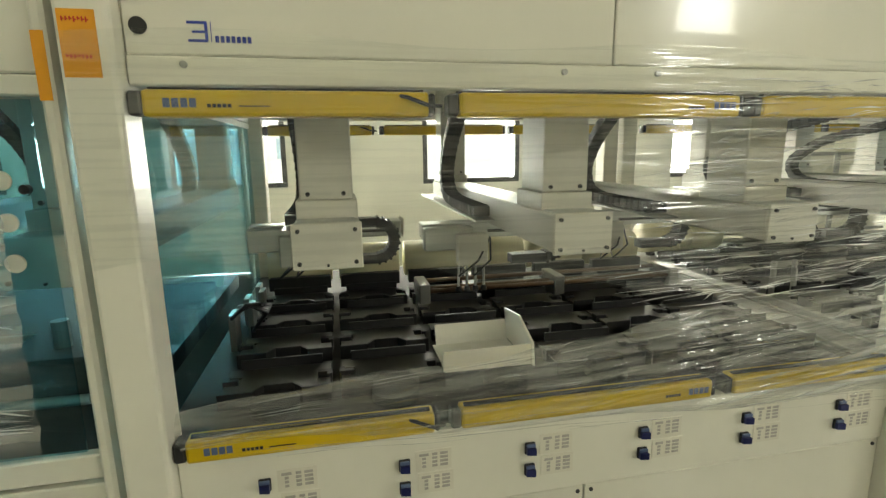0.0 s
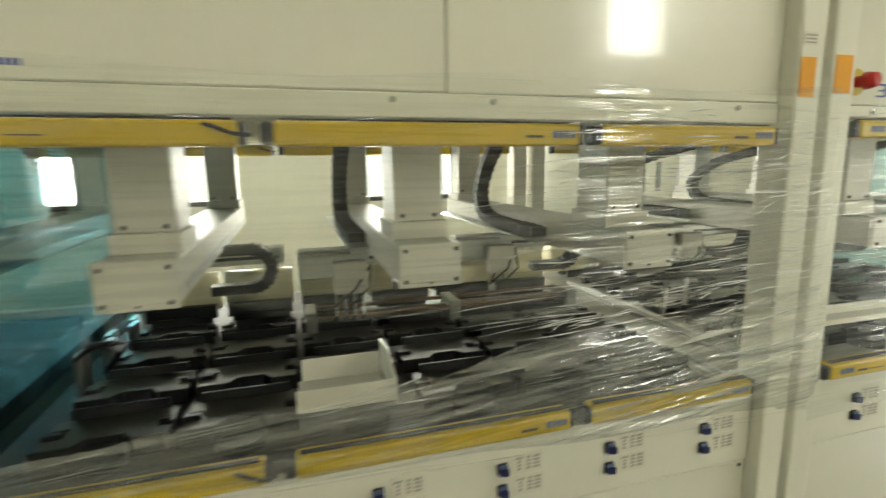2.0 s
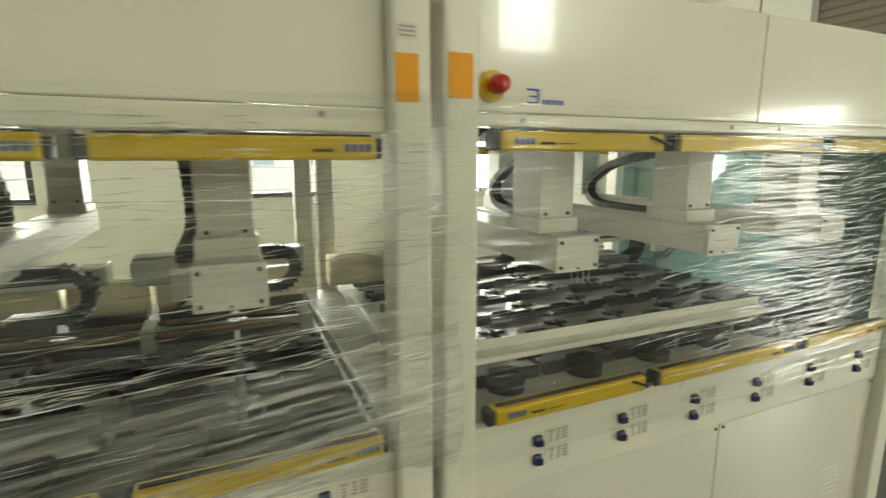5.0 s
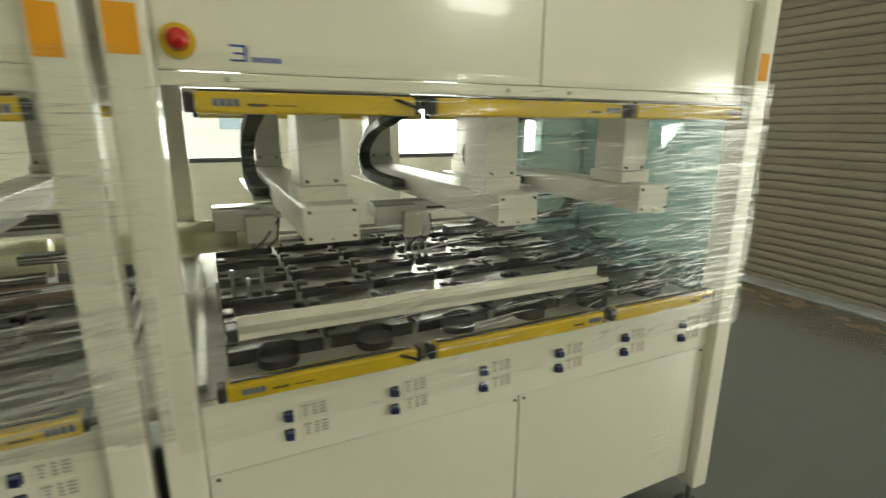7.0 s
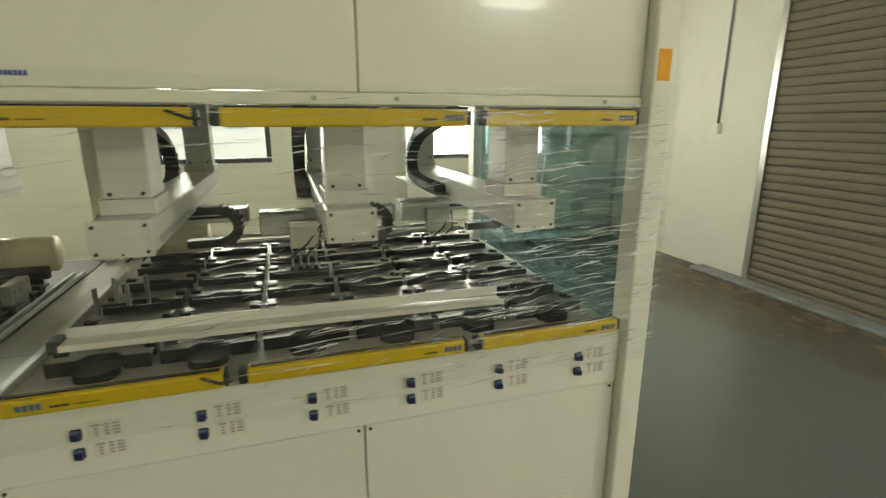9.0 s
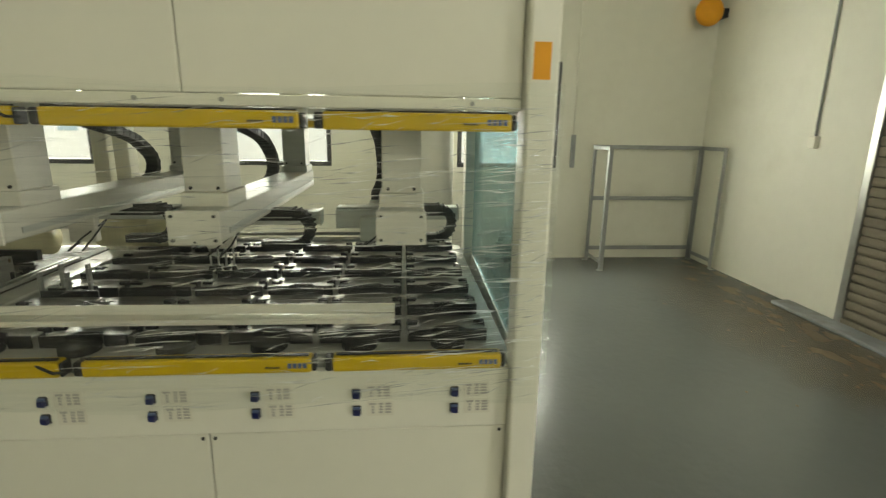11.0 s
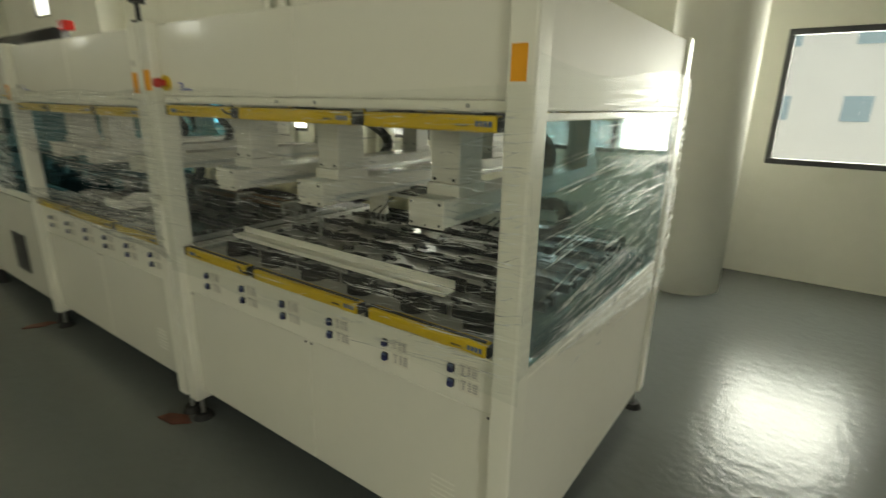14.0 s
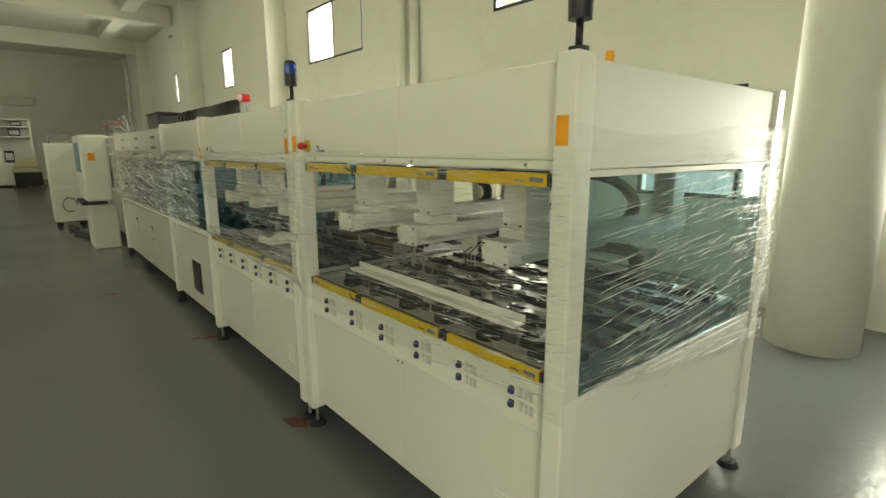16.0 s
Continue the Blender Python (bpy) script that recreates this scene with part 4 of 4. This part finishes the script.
# ---- the rest of the line ----
def plain_machine(name, x0, x1, y0, z1, label, doors, teal=False, depth=1.7, pw=0.08):
    m = thing(name, (x0 + x1) / 2, y0, 0, label, "machine", "machines in the line")
    h = (x1 - x0) / 2
    for sx in (-1, 1):
        for y in (0.0, depth - 0.08):
            part("post", box(B(), sx * h - (pw if sx > 0 else 0), sx * h + (0 if sx > 0 else pw), y, y + 0.08, 0.12, z1, 0.006), PAINT, m)
            part("foot", cyl(B(), (sx * (h - 0.04), y + 0.04, 0), (sx * (h - 0.04), y + 0.04, 0.121), 0.05, 18, 0.02), RUBBER, m)
    n = doors
    w = (2 * h - 2 * pw - 0.004) / n
    for i in range(n):
        a = -h + pw + 0.002 + i * w
        d = part("door_panel", box(B(), a + 0.002, a + w - 0.002, 0.025, 0.05, 0.16, 0.92, 0.003), PANEL, m)
        part("lock", cyl(B(), (a + w - 0.05, 0.0248, 0.72), (a + w - 0.05, 0.012, 0.72), 0.016, 14), BLACK, d)
        part("top_panel", box(B(), a + 0.002, a + w - 0.002, 0.025, 0.05, 1.66, z1 - 0.01, 0.003), PANEL, m)
        for zz in (1.74, 1.86):
            if not teal:
                part("slot", box(B(), a + w * 0.4, a + w * 0.62, 0.0205, 0.0248, zz, zz + 0.03), BLACK, m)
                part("hinge", box(B(), a + w - 0.06, a + w - 0.03, 0.0205, 0.0248, zz - 1.2, zz - 1.16), BLACK, m)
        p = part("window", box(B(), a + 0.03, a + w - 0.03, 0.03, 0.036, 0.985, 1.62), TEAL if teal else GLASS, m)
        for z in ((0.93, 0.98), (1.625, 1.658)):
            part("window_rail", box(B(), a + 0.002, a + w - 0.002, 0.025, 0.05, z[0], z[1], 0.003), PAINT, m)
        if teal:
            for z in (1.49, 1.42, 1.35):
                part("disc", cyl(B(), (a + w - 0.088, 0.0295, z), (a + w - 0.088, 0.026, z), 0.016, 24), PAPER, p, "round white sticker")
            part("knob", cyl(B(), (a + w - 0.052, 0.0295, 1.475), (a + w - 0.052, 0.018, 1.475), 0.008, 16), BLACK, p)
    part("roof", box(B(), -h + 0.02, h - 0.02, 0.05, depth - 0.02, z1 - 0.045, z1 - 0.012), PAINT, m)
    part("back", box(B(), -h + pw, h - pw, depth - 0.05, depth - 0.03, 0.085, 0.94 if teal else z1 - 0.05), PANEL, m)
    if teal:
        part("back_window", box(B(), -h + pw, h - pw, depth - 0.042, depth - 0.036, 0.95, 1.64), TEAL, m)
        part("back_top", box(B(), -h + pw, h - pw, depth - 0.05, depth - 0.03, 1.645, z1 - 0.05), PANEL, m)
    part("bed", box(B(), -h + 0.082, h - 0.082, 0.06, depth - 0.06, 0.88, 0.94), BED, m)
    return m


mc = plain_machine("transfer_machine", -3.72, -2.20, -0.02, 2.0, "white transfer machine with teal acrylic doors and film", 1, True, pw=0.022)
part("dark_opening", box(B(), -0.02, 0.28, 0.018, 0.0245, 0.30, 0.62, 0.003), BLACK, mc, "black vent opening")
part("sticker", box(B(), 0.50, 0.58, 0.0235, 0.0248, 1.672, 1.684), YELLOW, mc, "thin yellow label")
part("paper_tag", box(B(), 0.739, 0.757, -0.0015, 0.0, 1.615, 1.72), ORANGE, mc, "orange paper tag")
for k in range(3):
    part("stage", box(B(), -0.45 + 0.4 * k, -0.2 + 0.4 * k, 0.35, 0.6, 0.9405, 1.05, 0.01), BED, mc)
    part("spindle", cyl(B(), (-0.32 + 0.4 * k, 0.45, 1.05), (-0.32 + 0.4 * k, 0.45, 1.12), 0.02, 14), STEEL, mc)
part("rail", cyl(B(), (-0.62, 0.25, 0.99), (0.62, 0.25, 0.99), 0.012, 12), ALU, mc)
part("rail", cyl(B(), (-0.62, 0.72, 0.99), (0.62, 0.72, 0.99), 0.012, 12), ALU, mc)
for k in range(2):
    gantry(mc, 0.61 - 0.55 * k, k, 1.36, False, False)
md = plain_machine("dryer_machine", -7.15, -3.76, 0.0, 1.98, "long white machine wrapped in shiny stretch film", 3)
rng = random.Random(3)
for k in range(16):
    x, y = rng.uniform(-1.4, 1.4), rng.uniform(0.25, 1.1)
    part("unit", box(B(), x - 0.1, x + 0.1, y, y + 0.2, 0.9405, rng.uniform(1.05, 1.5), 0.01), rng.choice([STEEL, ALU, BLACK, PLATE]), md)
me_ = plain_machine("oven_machine", -11.2, -7.2, 0.15, 1.95, "white drying oven further along the line", 3)
md2 = plain_machine("printing_line", -19.5, -11.3, 0.2, 2.05, "white machine far along the line", 5)
mf = plain_machine("printing_line", -28.0, -19.7, 0.3, 2.0, "white machine near the far end of the line", 5)

hood = thing("operator_terminal", -8.35, -0.42, 0.0, "white standing operator terminal wrapped in film", "terminal")
part("body", box(B(), -0.55, 0.55, 0.0, 0.40, 0.86, 1.98, 0.05, 3), PAINT, hood)
part("tray", prism(B(), [(-0.5, -0.06), (0.5, -0.06), (0.5, 0.3), (-0.5, 0.3)], 0.80, 0.855), BLACK, hood)
part("pedestal", box(B(), -0.35, 0.35, 0.05, 0.45, 0.0, 0.7995, 0.02), PAINT, hood)
part("screen", box(B(), -0.42, 0.42, -0.006, -0.0005, 1.35, 1.85, 0.004), TEAL, hood)
part("sticker", box(B(), 0.552, 0.5535, 0.10, 0.20, 1.55, 1.68), ORANGE, hood)

cab = thing("control_cabinet", -12.0, -0.72, 0.0, "white control cabinet on castors with a hose box below", "cabinet")
part("body", box(B(), -0.35, 0.35, 0.0, 0.6, 0.12, 1.88, 0.012, 2), PAINT, cab)
part("door", box(B(), 0.352, 0.366, 0.03, 0.57, 0.95, 1.84, 0.004), PANEL, cab)
hb = part("hose_window", box(B(), 0.352, 0.362, 0.05, 0.55, 0.25, 0.86, 0.004), PLATE, cab)
part("hose", sweep(B(), [(0.368, 0.3 + 0.13 * math.cos(a), 0.5 + 0.16 * math.sin(a)) for a in np.linspace(0, 5.2, 22)], 0.018, 0.018, seg=8), GALV, hb, "", True)
for x in (-0.28, 0.28):
    for y in (0.08, 0.52):
        part("castor", cyl(B(), (x - 0.02, y, 0.06), (x + 0.02, y, 0.06), 0.06, 18), RUBBER, cab)
        part("castor_fork", box(B(), x - 0.03, x + 0.03, y - 0.03, y + 0.03, 0.10, 0.12), STEEL, cab)
for k in range(5):
    part("pipe", sweep(B(), [(-0.25 + 0.1 * k, 0.1, 1.88), (-0.25 + 0.1 * k, 0.1, 2.06), (0.1, 0.3 + 0.05 * k, 2.10), (0.25, 0.5, 2.04)], 0.012, 0.012, seg=6), STEEL, cab, "", True)
hose = solid("floor_hose", sweep(B(), [(-11.2, -0.50, 0.05), (-10.7, -0.42, 0.05), (-10.1, -0.46, 0.05), (-9.5, -0.30, 0.05), (-9.0, -0.30, 0.05), (-8.6, -0.1, 0.05)], 0.05, 0.05, seg=10), RUBBER, "thick black hose lying on the floor", "hose", "", True)

# things on top of the line
duct = thing("cable_bundle", -5.5, 1.0, 1.968, "black flexible duct lying on the machine roof", "duct")
part("duct", sweep(B(), [(-1.4, 0, 0.24), (-0.7, 0.03, 0.25), (0, 0, 0.24), (0.7, -0.02, 0.25), (1.3, 0, 0.26)], 0.13, 0.13, seg=14), BLACK, duct, "", True)
for k in range(12):
    part("rib", cyl(B(), (-1.2 + 0.2 * k, 0.01, 0.245), (-1.17 + 0.2 * k, 0.01, 0.245), 0.137, 16), RUBBER, duct)
for x in (-0.9, 0.8):
    part("support", box(B(), x - 0.04, x + 0.04, -0.12, 0.12, 0.0, 0.125), STEEL, duct)
ebox = thing("black_case", -8.3, 1.0, 1.938, "black equipment case on the machine roof", "case")
part("body", box(B(), -0.5, 0.5, -0.2, 0.2, 0, 0.42, 0.02), BLACK, ebox)
part("lid", box(B(), -0.51, 0.51, -0.21, 0.21, 0.42, 0.46, 0.01), RUBBER, ebox)
for x, z in ((-4.0, 1.968), (-13.5, 2.038), (-16.0, 2.038)):
    p = thing("signal_post", x, 1.0, z, "grey post with a red signal lamp on the machine roof", "signal lamp", "signal posts")
    part("post", box(B(), -0.03, 0.03, -0.03, 0.03, 0.0, 0.34, 0.004), GALV, p)
    part("lamp", box(B(), -0.02, 0.13, -0.05, 0.05, 0.3405, 0.43, 0.01), RED, p)
pipes = thing("pipework", -12.6, 0.9, 2.038, "tangle of thin steel pipes on the machine roof", "pipework")
for k in range(9):
    pts = [(rng.uniform(-1, 1), rng.uniform(-0.3, 0.3), 0.0)]
    pts += [(pts[0][0], pts[0][1], 0.15 + 0.05 * k), (pts[0][0] + rng.uniform(-0.9, 0.9), rng.uniform(-0.3, 0.3), 0.18 + 0.05 * k), (pts[0][0] + rng.uniform(-0.5, 0.5), 0.2, 0.0)]
    part("pipe", sweep(B(), pts, 0.02, 0.02, seg=7), STEEL, pipes, "", True)

# far end of the hall
bench = thing("test_station", -29.2, -1.6, 0, "white test station with teal windows and black instruments on shelves", "machine")
part("cabinet", box(B(), -0.6, 0.5, -1.45, 1.2, 0.10, 1.15, 0.02), PAINT, bench)
part("plinth", box(B(), -0.55, 0.45, -1.4, 1.15, 0.0, 0.0995), BLACK, bench)
for y in (-1.4, -0.1, 1.1):
    part("post", box(B(), 0.36, 0.46, y - 0.05, y + 0.05, 1.1505, 3.15, 0.008), PAINT, bench)
part("back_panel", box(B(), -0.6, -0.55, -1.4, 1.15, 1.1505, 3.1), PANEL, bench)
part("window", box(B(), 0.38, 0.40, -1.34, -0.16, 1.25, 2.25, 0.004), TEAL, bench, "teal tinted window")
for z in (2.32, 2.78, 3.12):
    part("shelf", box(B(), -0.54, 0.5, -1.45, 1.2, z, z + 0.06, 0.006), PAINT, bench)
for y, z, w, h in ((-1.0, 2.381, 0.34, 0.30), (-0.5, 2.381, 0.3, 0.22), (0.5, 2.381, 0.45, 0.32), (-0.7, 2.841, 0.5, 0.2), (0.6, 2.841, 0.4, 0.2), (0.2, 1.151, 0.35, 0.55)):
    ins = part("instrument", box(B(), -0.2, 0.42, y - w / 2, y + w / 2, z, z + h, 0.012), BLACK, bench, "black boxed instrument")
    part("front_plate", box(B(), 0.4205, 0.432, y - w * 0.4, y + w * 0.4, z + h * 0.2, z + h * 0.8, 0.004), ALU, ins)
load = thing("pallet_load", -27.6, -0.85, 0, "beige sacks and a black case on a pallet", "pallet load")
for y in (-0.55, 0.0, 0.55):
    part("runner", box(B(), -0.5, 0.5, y - 0.05, y + 0.05, 0.0, 0.10, 0.004), BROWN, load)
for k in range(6):
    part("board", box(B(), -0.5 + 0.17 * k, -0.37 + 0.17 * k, -0.6, 0.6, 0.1005, 0.125, 0.003), BROWN, load)
part("case", box(B(), -0.42, 0.42, -0.5, 0.5, 0.1255, 0.72, 0.03, 2), BLACK, load)
for k, (w, z) in enumerate(((0.5, 0.7205), (0.42, 0.93), (0.28, 1.13))):
    part("sack", box(B(), -w, w, -w - 0.05, w + 0.05, z, z + 0.2, 0.07, 3), CREAM, load, "beige sack", True)
wd = tagged(new("door_2"), "tall beige roller door in the end wall", "door", "", "structure")
wd.matrix_basis = pose(WEST, -2.4, 0)
part("leaf", box(B(), 0.004, 0.05, -2.2, 2.2, 0, 4.2, 0.01), WALL, wd)
part("lintel", box(B(), 0.004, 0.5, -2.5, 2.5, 4.25, 4.7, 0.02), CEIL, wd)

# red-brown packing scraps on the floor by the feet
for x, y, a in ((-0.33, -0.10, 20), (-2.30, -0.12, 70), (-4.6, -0.55, 10)):
    bm = prism(B(), [(-0.10, -0.02), (0.02, -0.05), (0.11, -0.01), (0.05, 0.04), (-0.06, 0.03)], 0.001, 0.008)
    ob = solid("packing_scrap", bm, mat("scrap", (0.10, 0.030, 0.018), 0.7, vary=0.3, scale=30), "red-brown scrap of packing lying on the floor", "scrap")
    ob.matrix_basis = pose(x, y, 0, 0, 0, a)

# ---- stretch film ----
def sheet_mesh(corner, nu, nv, rough, seed, fine=1.0):
    """A wavy sheet: corner(u, v) gives the place, rough the depth of the waves along the normal given by it."""
    bm = B()
    grid = []
    for j in range(nv + 1):
        row = []
        for i in range(nu + 1):
            p, nrm = corner(i / nu, j / nv)
            q = Vector((p.x * 1.2 + seed, p.y * 1.2, p.z * 16.0 * fine))
            row.append(bm.verts.new(p + nrm * rough * noise.noise(q) + nrm * rough * 0.5 * noise.noise(q * 2.7)))
        grid.append(row)
    for j in range(nv):
        for i in range(nu):
            bm.faces.new((grid[j][i], grid[j][i + 1], grid[j + 1][i + 1], grid[j + 1][i]))
    return bm


def folds(count, place, seed):
    """Thin pulled ropes of film: place(rng) gives start, end, outward way and half width."""
    rng = random.Random(seed)
    verts, faces = [], []
    n = 10
    for _ in range(count):
        a, b, nrm, w = place(rng)
        ph, tw, base = rng.uniform(0, 6), rng.uniform(-0.6, 0.6), len(verts)
        for i in range(n + 1):
            u = i / n
            p = a.lerp(b, u) + Vector((0, 0, 0.003 * math.sin(ph + 5 * u))) + nrm * 0.003 * math.sin(ph * 2 + 7 * u)
            ang = tw + 0.5 * math.sin(3 * u + ph)
            across = (Vector((0, 0, math.cos(ang))) + nrm * math.sin(ang)) * w * (0.08 + math.sin(math.pi * u)) * (0.6 + 0.4 * math.sin(ph + 13 * u))
            verts += [p - across, p + nrm * (0.0004 + 0.8 * w * math.sin(math.pi * u)), p + across]
        for i in range(n):
            for q in range(2):
                v = base + 3 * i + q
                faces.append((v, v + 3, v + 4, v + 1))
    me = bpy.data.meshes.new("folds")
    me.from_pydata(verts, [], faces)
    bm = B()
    bm.from_mesh(me)
    return bm


FWD = Vector((0, -1, 0))


def lerp(a, b, u):
    return a + (b - a) * u


film_a = thing("stretch_film", -1.25, -0.05, 0.9, "clear stretch film pulled across the machine's front, torn open", "film", "wrapping")
off = Vector((1.25, 0.05, -0.9))


def upper_a(u, v):
    x = lerp(-2.17, -0.24, u)
    bottom = lerp(1.34, 1.19, u) + 0.02 * math.sin(9 * u) + 0.012 * math.sin(31 * u)
    return Vector((x, -0.048, lerp(bottom, 1.715 + 0.01 * math.sin(14 * u), v))) + off, FWD


def lower_a(u, v):
    x = lerp(-2.075, -0.24, u)
    top = lerp(1.072, 1.245, u) + 0.010 * math.sin(13 * u) + 0.006 * math.sin(37 * u)
    bottom = lerp(0.995, 0.91, u) + 0.008 * math.sin(17 * u)
    return Vector((x, -0.050 - 0.02 * math.sin(3.1 * v), lerp(bottom, top, v))) + off, FWD


part("sheet", sheet_mesh(upper_a, 120, 90, 0.006, 1.0), FILM_A, film_a, "", True)
part("crumpled_sheet", sheet_mesh(lower_a, 140, 50, 0.016, 7.0, 1.4), FILM_CRUMPLE, film_a, "crumpled milky film hanging loose", True)


def place_a(rng):
    r = rng.random()
    x1 = -0.22 + rng.uniform(-0.25, 0.05)
    x1 -= 0.9 * rng.random() ** 1.6
    x0 = max(x1 - 0.06 - 0.5 * r * r, -2.15)
    z = 1.66 - 0.45 * rng.random() ** 0.8
    return Vector((x0, -0.056, z + rng.uniform(-0.02, 0.03))) + off, Vector((x1, -0.054, z + rng.uniform(-0.01, 0.03))) + off, FWD, rng.uniform(0.0004, 0.0018)


def place_a2(rng):
    x0 = rng.uniform(-2.05, -0.5)
    x1 = min(x0 + rng.uniform(0.08, 0.55), -0.24)
    u0, u1, v = (x0 + 2.13) / 1.89, (x1 + 2.13) / 1.89, rng.random()
    return Vector((x0, -0.078, lerp(lerp(0.985, 0.91, u0), lerp(1.08, 1.24, u0), v))) + off, Vector((x1, -0.076, lerp(lerp(0.985, 0.91, u1), lerp(1.08, 1.24, u1), v))) + off, FWD, rng.uniform(0.0004, 0.0015)


part("folds", folds(80, place_a, 5), STRAND_A, film_a, "shiny pulled folds with glints whitened in", True)["kind"] = "stuff"

def place_a3(rng):
    x1 = -0.22 - rng.random() ** 1.2 * 0.75
    x0 = x1 - 0.05 - 0.3 * rng.random() ** 1.5
    z = 1.67 - 0.47 * rng.random()
    return Vector((x0, -0.058, z - 0.006)) + off, Vector((x1, -0.056, z + rng.uniform(-0.004, 0.014))) + off, FWD, rng.uniform(0.0005, 0.0019)


part("folds", folds(230, place_a3, 25), STRAND_B, film_a, "shiny pulled folds with glints whitened in", True)["kind"] = "stuff"
part("folds", folds(80, place_a2, 6), STRAND_M, film_a, "shiny pulled folds with glints whitened in", True)["kind"] = "stuff"

film_b = thing("stretch_film", 0.7, -0.05, 0.86, "clear stretch film pulled across the end machine's front", "film", "wrapping")
offb = Vector((-0.7, 0.05, -0.86))


def front_b(u, v):
    x = lerp(-0.236, 1.665, u)
    return Vector((x, -0.048, lerp(0.865 + 0.012 * math.sin(11 * u), 1.715 + 0.012 * math.sin(8 * u), v))) + offb, FWD


part("sheet", sheet_mesh(front_b, 120, 110, 0.006, 3.0), FILM, film_b, "", True)


def place_b(rng):
    x1 = 1.668 - rng.random() ** 1.7 * 1.7
    x0 = max(x1 - 0.05 - 0.4 * rng.random() ** 2, -0.23)
    z = 0.87 + 0.80 * rng.random()
    return Vector((x0, -0.056, z - 0.01)) + offb, Vector((x1, -0.054, z + rng.uniform(-0.01, 0.035))) + offb, FWD, rng.uniform(0.0004, 0.0018)


part("folds", folds(80, place_b, 8), STRAND, film_b, "shiny pulled folds with glints whitened in", True)["kind"] = "stuff"


def place_b2(rng):
    x1 = 1.668 - rng.random() ** 1.6 * 1.2
    x0 = x1 - 0.04 - 0.22 * rng.random() ** 1.5
    z = 0.88 + 0.79 * rng.random()
    return Vector((x0, -0.057, z - 0.006)) + offb, Vector((x1, -0.055, z + rng.uniform(-0.004, 0.014))) + offb, FWD, rng.uniform(0.0007, 0.0026)


part("folds", folds(400, place_b2, 18), STRAND_B, film_b, "shiny pulled folds with glints whitened in", True)["kind"] = "stuff"

EASTWARD = Vector((1, 0, 0))
film_s = thing("stretch_film", 1.66, 0.85, 0.72, "clear stretch film wound round the machine's end", "film", "wrapping")
offs = Vector((-1.66, -0.85, -0.72))


def on_end(y, z, out=0.0):
    return Vector((1.662 + SKEW * max(y, 0.0) + out, y, z)) + offs


def side_b(u, v):
    y = lerp(-0.045, DEPTH + 0.01, u)
    return on_end(y, lerp(lerp(0.93, 0.745, u) + 0.012 * math.sin(15 * u), 1.80 - 0.03 * math.sin(6 * u), v)), EASTWARD


part("sheet", sheet_mesh(side_b, 110, 110, 0.005, 5.0), FILM_SIDE, film_s, "", True)


def place_s(rng):
    """Fine pulled lines, closest together round the back post."""
    y1 = DEPTH + 0.012 - rng.random() ** 2.6 * 1.2
    y0 = y1 - 0.03 - 0.22 * rng.random() ** 1.5
    z = 0.79 + 0.92 * rng.random()
    return on_end(y0, z - 0.012, 0.006), on_end(y1, z + rng.uniform(-0.004, 0.012), 0.006), EASTWARD, rng.uniform(0.0006, 0.0030)


def place_s2(rng):
    """A few long shiny pleats across the window."""
    y0 = rng.uniform(0.0, 0.9)
    y1 = y0 + rng.uniform(0.15, 0.55)
    z = rng.uniform(0.95, 1.60)
    return on_end(y0, z, 0.007), on_end(min(y1, DEPTH), z + rng.uniform(0.01, 0.045), 0.007), EASTWARD, rng.uniform(0.0006, 0.0032)


def place_s3(rng):
    """The gathered lower hem."""
    y0 = rng.uniform(-0.02, 1.3)
    y1 = min(y0 + rng.uniform(0.1, 0.45), DEPTH)
    dz = rng.uniform(0.0, 0.10)
    return on_end(y0, 0.945 - 0.12 * y0 + dz, 0.008), on_end(y1, 0.945 - 0.12 * y1 + dz + 0.01, 0.008), EASTWARD, rng.uniform(0.0005, 0.0020)


for n_folds, place, seed in ((420, place_s, 11), (90, place_s2, 21), (90, place_s3, 31)):
    part("folds", folds(n_folds, place, seed), STRAND_S, film_s, "shiny pulled folds with glints whitened in", True)["kind"] = "stuff"

film_c = thing("stretch_film", -4.7, -0.07, 1.0, "shiny stretch film round the machines along the line", "film", "wrapping")
offc = Vector((4.7, 0.07, -1.0))


def front_c(u, v):
    x = lerp(-7.2, -2.28, u)
    return Vector((x, -0.065, lerp(1.02, 1.72, v))) + offc, FWD


part("sheet", sheet_mesh(front_c, 160, 60, 0.014, 9.0), FILM_FAR, film_c, "", True)


def place_c(rng):
    x0 = rng.uniform(-7.2, -2.6)
    x1 = min(x0 + rng.uniform(0.3, 1.3), -2.28)
    z = rng.uniform(1.03, 1.66)
    return Vector((x0, -0.08, z)) + offc, Vector((x1, -0.08, z + rng.uniform(-0.16, 0.10))) + offc, FWD, rng.uniform(0.002, 0.009)


part("folds", folds(260, place_c, 13), STRAND_B, film_c, "shiny pulled folds with glints whitened in", True)["kind"] = "stuff"
